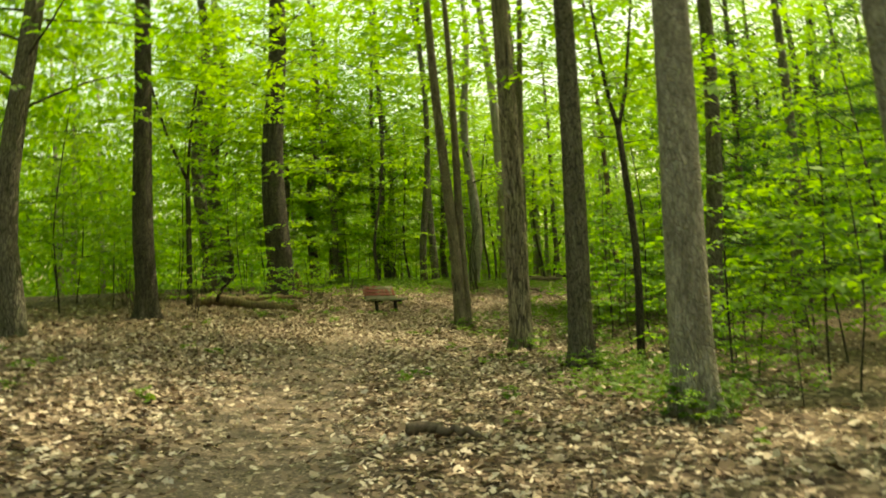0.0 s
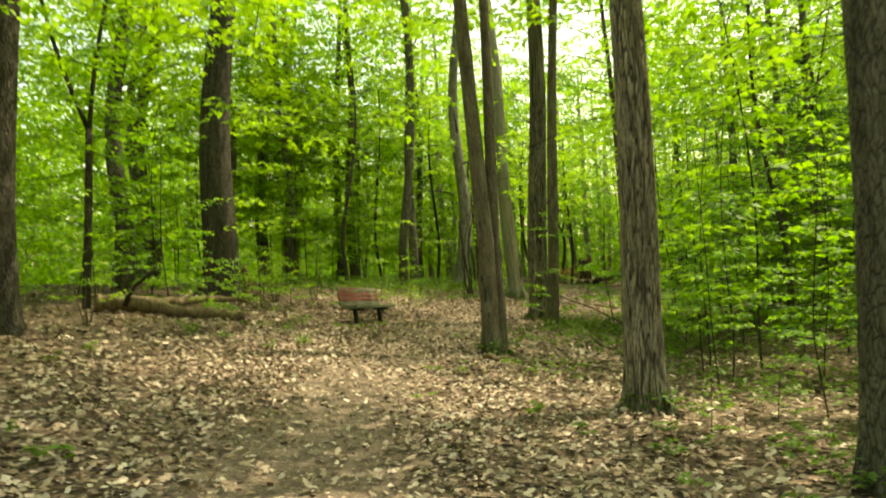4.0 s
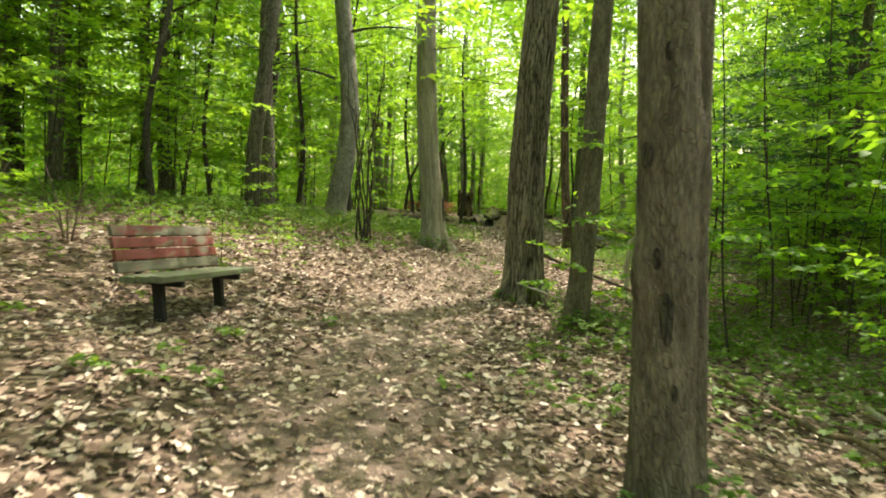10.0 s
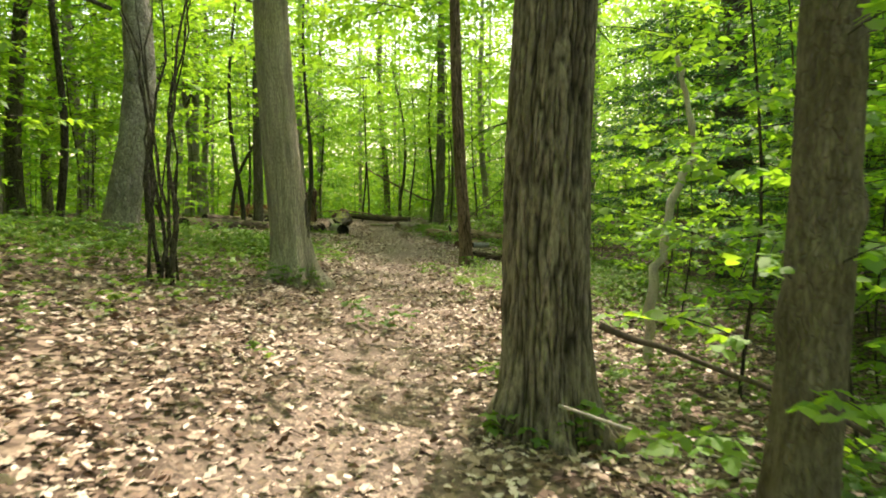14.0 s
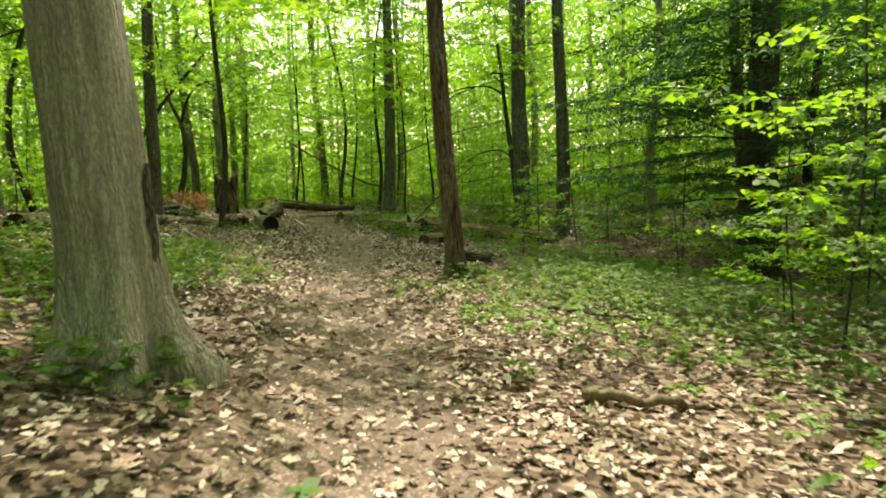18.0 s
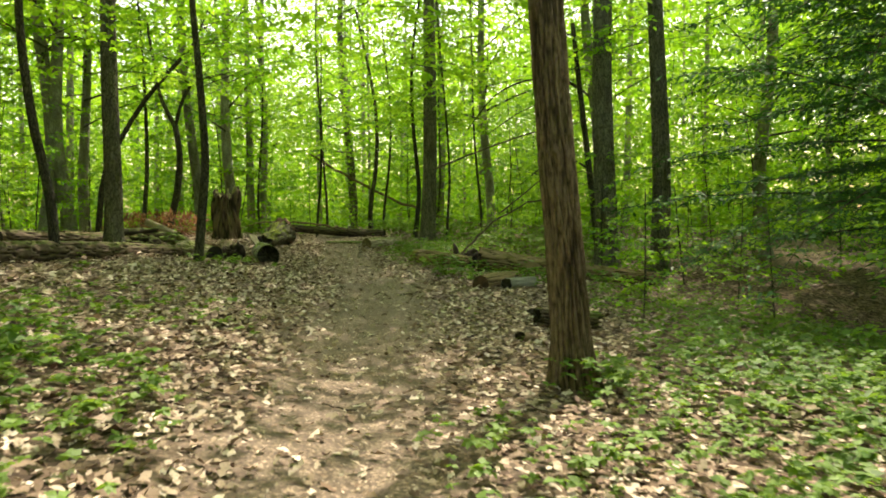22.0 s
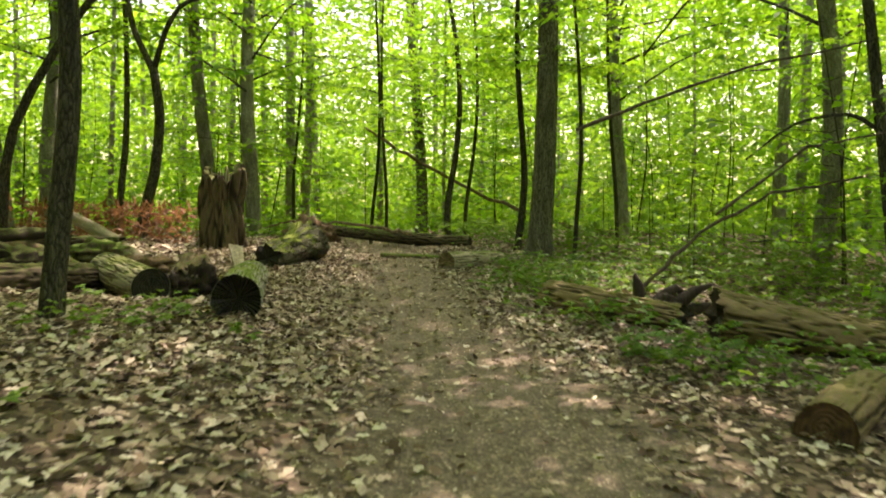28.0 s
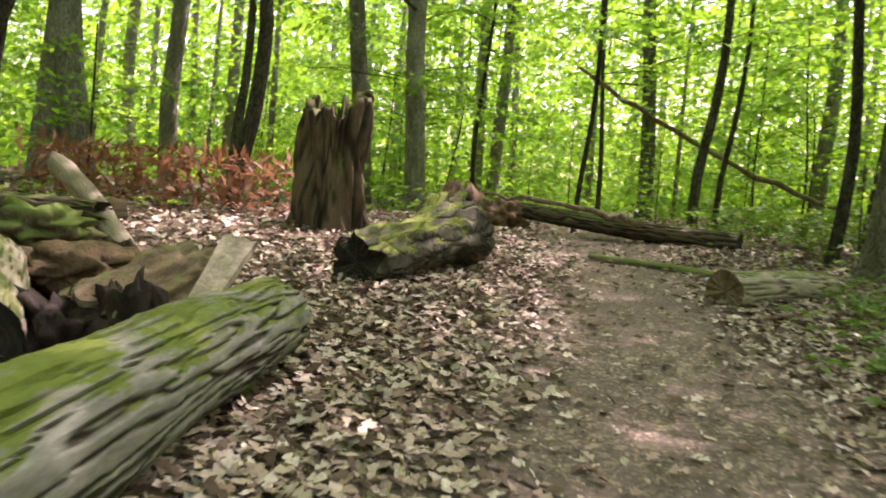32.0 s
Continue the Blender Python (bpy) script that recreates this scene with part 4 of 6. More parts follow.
def canopy(n):
    """The roof of the wood, leaf clouds added to block the sun, and gaps through which it reaches the floor."""
    x, y = rng.uniform(-36, 48, n), rng.uniform(-4, 90, n)
    z = ground_z(x, y) + rng.uniform(13, 19, n)
    side = trail_off(x, y)
    thin = rng.random(n) < np.where(((side > np.where(y < 22, -4, -8)) & (side < 2.5)) | (y > 44), 0.8, np.where((side > 2.5) & (side < 14), 0.45, 0.0))
    x, y, z = x[~thin], y[~thin], z[~thin]
    # leaf clouds added as sun blockers, set between the trail and the sun
    k = 920
    ey, eo, eh = np.r_[rng.uniform(-3, 29, 600), rng.uniform(39, 56, 200), rng.uniform(34, 40, 40), rng.uniform(42.5, 48.8, 80)], np.r_[rng.uniform(-7, 4, 600), rng.uniform(-4.5, 2.2, 200), rng.uniform(2.5, 8, 40), rng.uniform(-4.5, 2, 80)], rng.uniform(9, 16, k)
    # and more blockers added to keep the ground below the hemlocks in shade
    ey, eo, eh = np.r_[ey, rng.uniform(30, 41, 170)], np.r_[eo, rng.uniform(8.5, 19, 170)], np.r_[eh, rng.uniform(7, 14, 170)]
    ex = np.interp(ey, TRAIL_Y, TRAIL_X) + eo
    x, y, z = (np.concatenate(q) for q in ((x, ex + sun_from.x / sun_from.z * eh), (y, ey + sun_from.y / sun_from.z * eh), (z, ground_z(ex, ey) + eh)))
    # and extra leaf clouds added over the bank
    by = rng.uniform(6, 40, 170)
    bx = np.interp(by, TRAIL_Y, TRAIL_X) - rng.uniform(6, 24, 170)
    x, y, z = np.r_[x, bx], np.r_[y, by], np.r_[z, ground_z(bx, by) + rng.uniform(12, 18, 170)]
    keep = clear_of_sun(x, y, z, 1.1)
    x, y, z = x[keep], y[keep], z[keep]
    leaf_cloud("canopy_leaves", len(x), x, y, z, 1.6, 26, 0.3, 0.5, "high green leaf canopy with added leaf clouds that shade the trail")


canopy(1750)
boughs("bank_boughs", 330, 12, 48, -15, -6.5, 1.5, 8.5, 0.17, 1.6, 3.4, "layered green understory leaves above the bank")
boughs("slope_boughs", 260, 9, 50, 6.2, 15, 0.5, 7.5, 0.16, 1.4, 3.2, "layered green understory leaves on the low side")
boughs("high_arching_boughs", 110, 30, 60, -13, 9, 8, 16, 0.3, 2.4, 4.6, "bright green leaves high over the trail", 0.5)
boughs("arching_boughs", 230, 17, 62, -7, 7, 4.2, 10.5, 0.2, 1.8, 3.6, "bright green leaves arching over the trail", 0.34)
boughs("high_bank_boughs", 300, 14, 62, -28, -7, 6, 14, 0.28, 2.4, 4.6, "green leaves high among the trees of the bank", 0.45)
boughs("high_slope_boughs", 80, 12, 52, 8, 26, 5, 13, 0.28, 2.4, 4.6, "green leaves high among the trees of the slope", 0.45)
boughs("crest_boughs", 190, 58, 84, -17, 17, 0.8, 9, 0.17, 1.8, 3.6, "bright green leaves of the wood beyond the crest", 0.4)


# ---- dead leaves on the floor ----
def litter(count, spread, lo, hi, name, shape, on_trail=0.16, late=0.04, clear=0.0, first=-3, last=66):
    """Fallen leaves on both sides of the trail, few on its worn middle."""
    y = rng.uniform(first, last, count)
    off = rng.normal(0, spread, count)
    bare = np.interp(y, (0, 13, 20, 28, 36, 42), (0.92, 0.92, 0.7, 0.72, 0.8, 1.0))
    stay = np.interp(y, (20, 36, 42), (on_trail, on_trail, late))
    keep = rng.random(count) > (1 - stay) * bare * np.exp(-((off - np.interp(y, WORN_Y, WORN_OFF)) / np.interp(y, (0, 20, 36, 42, 50), (0.75, 0.8, 0.9, 0.95, 1.05))) ** 4)
    keep &= np.abs(off) > clear
    y, off = y[keep], off[keep]
    x = off + np.interp(y, TRAIL_Y, TRAIL_X)
    n = len(x)
    at = np.stack([x, y, ground_z(x, y) + rng.uniform(0.004, 0.04, n)], -1)
    v = leaf_corners(at, rng.uniform(0, 6.28, n), rng.normal(0.05, 0.26, n), rng.normal(0, 0.4, n), rng.uniform(lo, hi, n), shape, rng.normal(0.45, 0.6, n))
    tagged(new(name, quads_mesh(name, v, len(shape), MAT["litter"])), "pale tan and brown dead leaves strewn on the forest floor", "dead leaves", kind="stuff")


litter(105000, 2.6, 0.05, 0.11, "dead_leaves", DRY_OAK, 0.13, 0.035)
litter(52000, 2.8, 0.04, 0.085, "dead_beech_leaves", DRY_OVAL, 0.2, 0.12)
litter(44000, 8.0, 0.08, 0.14, "dead_leaves_far", OAK, clear=3.2)
litter(60000, 1.4, 0.01, 0.034, "leaf_scraps", LEAF, 1.0, 1.0)
litter(34000, 2.0, 0.05, 0.1, "dead_leaves_late", DRY_OAK, 0.1, 0.03, first=46.6, last=57)


def seedlings(spots, name, big=1.0, tall=0.24):
    """Low green plants in patches: rows of (x, y, radius, count)."""
    at, yaw, pit, size = [], [], [], []
    for px, py, r, n in spots:
        n = int(n * 1.35)
        a, d = rng.uniform(0, 6.28, n), r * np.sqrt(rng.uniform(0, 1, n))
        x, y = px + np.cos(a) * d, py + np.sin(a) * d
        off = trail_off(x, y)
        keep = (y < 41) | (off < -0.7) | (off > 2.2) | (rng.random(n) < np.clip((off - 1.4) / 1.6, 0, 1))
        x, y = x[keep], y[keep]
        n = len(x)
        h = rng.uniform(0.05, tall, n)
        z = ground_z(x, y) + h
        k = 6
        at.append(np.repeat(np.stack([x, y, z], -1), k, 0))
        yaw.append((rng.uniform(0, 6.28, (n, 1)) + np.arange(k) * 1.05 + rng.normal(0, 0.2, (n, k))).ravel())
        pit.append(rng.normal(-0.1, 0.25, n * k))
        size.append(np.repeat(rng.uniform(0.03, 0.08, n) * big, k))
    at, yaw, pit, size = map(np.concatenate, (at, yaw, pit, size))
    v = leaf_corners(at, yaw, pit, rng.normal(0, 0.3, len(at)), size, LEAF * (1.25, 1, 1))
    tagged(new(name, quads_mesh(name, v, 4, MAT["leaf_low"])), "low green seedlings and ground plants among dead leaves", "undergrowth", kind="stuff")


seedlings(((4.6, 39.2, 2.2, 800), (2.6, 37.4, 1.6, 320), (11.2, 36.6, 2.2, 700), (9.0, 34.5, 2.0, 520), (13.2, 38.6, 1.8, 400), (15.4, 42.2, 1.8, 260),
           (15.2, 46.0, 1.3, 180), (16.6, 51.4, 1.7, 520), (14.9, 49.2, 0.9, 130), (0.2, 33.6, 2.4, 420), (2.0, 36.0, 2.0, 380), (5.4, 27.0, 2.4, 600),
           (4.4, 23.4, 1.8, 380), (2.6, 9.0, 1.3, 240), (3.2, 12.6, 1.4, 240), (5.5, 18.5, 2.6, 500), (-4.4, 31.5, 3.0, 520), (3.2, 25.0, 0.9, 160),
           (11.8, 47.2, 0.5, 24), (10.0, 48.6, 0.7, 50), (6.8, 42.0, 1.6, 120), (1.2, 18.6, 0.9, 50), (1.6, 22.6, 1.0, 70), (8.3, 37.2, 0.8, 60),
           (14.0, 33.0, 3.0, 480), (17.0, 37.5, 3.0, 480), (16.0, 41.5, 2.5, 340), (8.5, 30.0, 2.5, 340), (7.5, 24.5, 2.5, 340), (12.0, 29.5, 3.0, 420),
           (-3.0, 36.0, 3.0, 480), (-7.0, 33.0, 3.0, 380), (-1.5, 30.8, 1.8, 150), (19.0, 41.0, 3.0, 420), (21.0, 36.0, 3.0, 380), (18.0, 45.0, 2.5, 300), (18.5, 49.5, 2.6, 420), (19.5, 53.0, 2.6, 420), (9.0, 57.0, 2.4, 200)), "seedlings")
seedlings(((-0.6, 34.8, 2.2, 420), (-3.0, 33.4, 2.4, 420), (-5.5, 35.0, 2.6, 360), (1.4, 37.6, 2.0, 380), (-1.0, 38.5, 2.6, 360), (4.0, 41.5, 2.0, 300),
           (4.2, 37.4, 1.2, 260), (5.2, 39.6, 1.1, 200), (3.6, 31.5, 0.5, 26), (10.6, 35.4, 1.5, 260), (12.4, 37.6, 1.8, 300), (14.4, 39.6, 1.4, 200), (12.6, 34.4, 1.6, 220),
           (9.9, 32.6, 1.2, 130), (4.6, 25.6, 1.0, 110), (5.2, 23.2, 1.3, 130), (6.2, 26.4, 1.6, 180), (2.6, 8.0, 0.8, 70), (3.6, 10.4, 1.2, 110), (15.9, 50.9, 0.9, 120), (17.4, 51.9, 1.4, 200), (14.7, 46.7, 0.8, 90), (16.4, 45.3, 1.1, 120), (15.2, 48.3, 0.5, 45)),
          "maple_seedlings", 1.25, 0.36)
seedlings(((20.4, 57.0, 2.2, 340), (21.2, 52.2, 3.0, 460), (22.8, 48.2, 3.0, 400), (20.8, 59.0, 3.0, 400), (16.8, 62.4, 3.0, 300), (13.4, 61.2, 2.6, 240), (19.6, 49.6, 2.2, 260), (24.0, 55.0, 3.2, 320)),
          "crest_seedlings", 1.6, 0.6)
# single young plants that stand about in the dead leaves
lone_y = rng.uniform(2, 52, 170)
lone_x = np.interp(lone_y, TRAIL_Y, TRAIL_X) + rng.choice((-1, 1), 170) * rng.uniform(0.7, 5.0, 170)
seedlings([(a, b, 0.14, int(c)) for a, b, c in zip(lone_x, lone_y, rng.integers(3, 9, 170))], "lone_seedlings", 1.1, 0.16)
seedlings([(x + 0.3 * math.cos(a), y + 0.3 * math.sin(a), 0.22, 16) for x, y in ((2.61, 7.56), (2.3, 12.0), (1.72, 15.55), (0.56, 20.62), (3.14, 27.92), (3.01, 26.0), (9.78, 38.6), (3.3, 33.8))
           for a in (-2.4, -1.4, -0.4, 0.6)], "foot_seedlings", 1.1, 0.3)


# ---- wood materials ----
def wood(name, a, b_col, moss=0.0, grain=12.0, stretch=(1, 1, 0.12), rough=0.85, bump=0.5, moss_col=(0.11, 0.15, 0.03)):
    m, nt, b = nodes_of(name)
    f = tex_noise(nt, grain, 6, 0.65, stretch, distort=0.5)
    col = ramp(nt, f, (0.3, a), (0.7, b_col))
    col = mixed(nt, scaled(nt, tex_noise(nt, grain * 5, 3, 0.6), 0.5, 0.8), col, [c * 0.4 for c in a])
    if moss:
        geo = nt.nodes.new("ShaderNodeNewGeometry")
        sep = nt.nodes.new("ShaderNodeSeparateXYZ")
        nt.links.new(geo.outputs["Normal"], sep.inputs[0])
        add = nt.nodes.new("ShaderNodeMath")
        add.operation = 'MULTIPLY_ADD'
        nt.links.new(sep.outputs["Z"], add.inputs[0])
        add.inputs[1].default_value = 0.35
        nt.links.new(tex_noise(nt, 4.5, 5, 0.7), add.inputs[2])
        col = mixed(nt, scaled(nt, add.outputs[0], 1.05 - 0.5 * moss, 1.2 - 0.5 * moss), col, moss_col)
    nt.links.new(col, b.inputs["Base Color"])
    b.inputs["Roughness"].default_value = rough
    b.inputs["Specular IOR Level"].default_value = 0.25
    bumped(nt, b, f, bump, 0.02)
    return m


def cut_wood(name, a, b_col):
    """Sawn end grain: rings about the log's axis."""
    m, nt, b = nodes_of(name)
    tc = nt.nodes.new("ShaderNodeTexCoord")
    w = nt.nodes.new("ShaderNodeTexWave")
    w.wave_type, w.rings_direction = 'RINGS', 'Z'
    w.inputs["Scale"].default_value, w.inputs["Distortion"].default_value, w.inputs["Detail"].default_value = 9, 9, 4
    nt.links.new(tc.outputs["Object"], w.inputs["Vector"])
    col = ramp(nt, w.outputs["Fac"], (0.0, a), (1.0, b_col))
    col = mixed(nt, scaled(nt, tex_noise(nt, 7, 5, 0.7), 0.45, 0.7), col, [c * 0.3 for c in a])
    nt.links.new(col, b.inputs["Base Color"])
    b.inputs["Roughness"].default_value = 0.9
    bumped(nt, b, w.outputs["Fac"], 0.4, 0.01)
    return m


def mossy_bark(name, wood_col, moss_col, plate_col, furrowed=False):
    """Old bark along a log: dark wood, moss in the cracks and weathered grey on the plates."""
    m, nt, b = nodes_of(name)
    if furrowed:
        at = nt.nodes.new("ShaderNodeAttribute")
        at.attribute_name = "ridge"
        net = nt.nodes.new("ShaderNodeMath")
        net.operation = 'MULTIPLY'
        net.inputs[1].default_value = 0.2
        nt.links.new(at.outputs["Fac"], net.inputs[0])
        net = net.outputs[0]
    else:
        net = cracks(nt, 9, 0.2, 0.15)
    f = tex_noise(nt, 14, 6, 0.65, (1, 1, 0.15))
    base = ramp(nt, f, (0.3, wood_col), (0.75, [c * 2.2 for c in wood_col]))
    geo = nt.nodes.new("ShaderNodeNewGeometry")
    sep = nt.nodes.new("ShaderNodeSeparateXYZ")
    nt.links.new(geo.outputs["Normal"], sep.inputs[0])
    add = nt.nodes.new("ShaderNodeMath")
    add.operation = 'MULTIPLY_ADD'
    nt.links.new(sep.outputs["Z"], add.inputs[0])
    add.inputs[1].default_value = 0.3
    nt.links.new(tex_noise(nt, 5.5, 5, 0.7, (1, 1, 0.4)), add.inputs[2])
    green = mixed(nt, tex_noise(nt, 40, 3, 0.6), moss_col, [c * 1.7 for c in moss_col])
    col = mixed(nt, scaled(nt, add.outputs[0], 0.6, 0.74), base, green)
    grey = ramp(nt, tex_noise(nt, 22, 6, 0.7, (1, 1, 0.3)), (0.3, [c * 0.5 for c in plate_col]), (0.65, plate_col))
    col = mixed(nt, scaled(nt, net, 0.06, 0.14), col, mixed(nt, scaled(nt, add.outputs[0], 0.70, 0.80), mixed(nt, scaled(nt, add.outputs[0], 0.25, 0.45), base, grey), green))
    nt.links.new(col, b.inputs["Base Color"])
    b.inputs["Roughness"].default_value = 0.9
    b.inputs["Specular IOR Level"].default_value = 0.2
    bumped(nt, b, scaled(nt, net, 0.0, 0.2), 0.8, 0.03)
    return m


MAT.update(
    log=mossy_bark("log_bark", (0.03, 0.024, 0.017), (0.095, 0.125, 0.02), (0.30, 0.29, 0.245), True),
    log_pale=mossy_bark("log_pale_bark", (0.10, 0.075, 0.05), (0.12, 0.13, 0.045), (0.42, 0.36, 0.27), True),
    plate_tan=wood("bark_plate_tan", (0.17, 0.14, 0.10), (0.42, 0.36, 0.27), 0.2, 20),
    uproot=mossy_bark("uprooted_bark", (0.035, 0.029, 0.021), (0.13, 0.15, 0.028), (0.15, 0.135, 0.10)),
    fibre=mossy_bark("stump_fibre", (0.016, 0.011, 0.008), (0.06, 0.065, 0.02), (0.135, 0.094, 0.06), True),
    log_bare=wood("log_bare", (0.13, 0.105, 0.07), (0.37, 0.31, 0.22), 0.3),
    log_dark=mossy_bark("log_rotten", (0.018, 0.013, 0.009), (0.06, 0.07, 0.02), (0.11, 0.082, 0.056), True),
    log_tan=wood("log_tan", (0.06, 0.042, 0.026), (0.27, 0.195, 0.12), 0.45, 15, (1, 1, 0.07), bump=0.9),
    log_brown=mossy_bark("log_brown_bark", (0.034, 0.023, 0.014), (0.12, 0.098, 0.042), (0.28, 0.195, 0.115), True),
    log_grey=wood("log_grey", (0.12, 0.12, 0.10), (0.33, 0.33, 0.29), 0.4),
    black=wood("charred_wood", (0.010, 0.007, 0.006), (0.075, 0.05, 0.04), 0.0, bump=0.9),
    stump=wood("stump_wood", (0.045, 0.028, 0.018), (0.25, 0.155, 0.09), 0.25, 9),
    # near black: dark rotten end wood with the hollow's shade put into the colour
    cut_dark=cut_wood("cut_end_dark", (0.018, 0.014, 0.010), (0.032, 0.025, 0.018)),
    cut_red=cut_wood("cut_end_red", (0.085, 0.042, 0.027), (0.13, 0.066, 0.043)),
    moss=wood("moss_log", (0.05, 0.045, 0.025), (0.20, 0.17, 0.09), 1.0),
    twig=wood("twig_bark", (0.05, 0.038, 0.028), (0.16, 0.12, 0.09), 0.2),
    twig_pale=wood("twig_pale", (0.28, 0.25, 0.2), (0.5, 0.46, 0.38), 0.1),
    metal=wood("bench_iron", (0.012, 0.012, 0.012), (0.03, 0.028, 0.026), 0, rough=0.6, bump=0.2),
)


# ---- bench ----
def plank_material(name, red, moss=0.56):
    m, nt, b = nodes_of(name)
    grain = tex_noise(nt, 14, 6, 0.65, (0.12, 1, 1))
    grey = ramp(nt, grain, (0.3, (0.06, 0.057, 0.038)), (0.7, (0.19, 0.18, 0.125)))
    paint = ramp(nt, grain, (0.25, (0.12, 0.026, 0.022)), (0.75, (0.25, 0.058, 0.047)))
    wear = tex_noise(nt, 2.2, 5, 0.65, (1, 3, 3))
    col = mixed(nt, scaled(nt, wear, red - 0.06, red + 0.06), paint, grey)
    col = mixed(nt, scaled(nt, tex_noise(nt, 5, 4, 0.7), moss, moss + 0.24), col, (0.10, 0.14, 0.06))
    nt.links.new(col, b.inputs["Base Color"])
    b.inputs["Roughness"].default_value = 0.75
    bumped(nt, b, grain, 0.4, 0.01)
    return m


def box_bm(sx, sy, sz, bevel=0.006):
    bm = bmesh.new()
    bmesh.ops.create_cube(bm, size=1)
    bmesh.ops.scale(bm, vec=(sx, sy, sz), verts=bm.verts)
    bmesh.ops.bevel(bm, geom=bm.edges[:], offset=bevel, segments=2, affect='EDGES', profile=0.6)
    return bm


def bench():
    heading = math.degrees(math.atan2(1.26, 0.65))
    ob = thing("park_bench", pose(-1.93, 25.5, gz(-1.93, 25.5), 0, 0, heading),
               "weathered wooden park bench with flaking red paint on dark legs", "bench")
    # local x along the bench, the seat faces -y, which is the trail's side
    reds = [plank_material(f"bench_plank_{k}", r) for k, r in enumerate((0.47, 0.58, 0.62, 0.36))]
    seat_mat = plank_material("bench_seat_plank", 0.2, 0.40)
    L = 2.04
    tilt = radians(-14)
    for k in range(4):
        p = part("back_plank", box_bm(L, 0.045, 0.107, 0.008), reds[3 - k], ob, "red-painted plank worn to grey wood" if 0 < k else "")
        h = 0.055 + k * 0.122
        p.matrix_local = pose(0.01 * (k % 2), 0.235 + 0.25 * h, 0.50 + h * 0.97, -14, 0, 0.2 * (k - 1.5))
    for k in range(3):
        p = part("seat_plank", box_bm(L + (0.05 if k == 2 else 0.0), 0.15, 0.066, 0.012), seat_mat, ob)
        p.matrix_local = pose(0, 0.145 - k * 0.156, 0.462 - 0.008 * (2 - k), 3, 0, 0)
    for x in (-0.62, 0.66):
        p = part("leg", box_bm(0.085, 0.10, 0.50, 0.01), MAT["metal"], ob)
        p.matrix_local = pose(x, 0.03, 0.19, -6, 0, 0)
        p = part("seat_bearer", box_bm(0.06, 0.44, 0.06, 0.008), MAT["metal"], ob)
        p.matrix_local = pose(x, 0.0, 0.40, 3, 0, 0)
        p = part("back_post", box_bm(0.06, 0.05, 0.56, 0.008), MAT["metal"], ob)
        p.matrix_local = pose(x, 0.315, 0.69, -14, 0, 0)


bench()


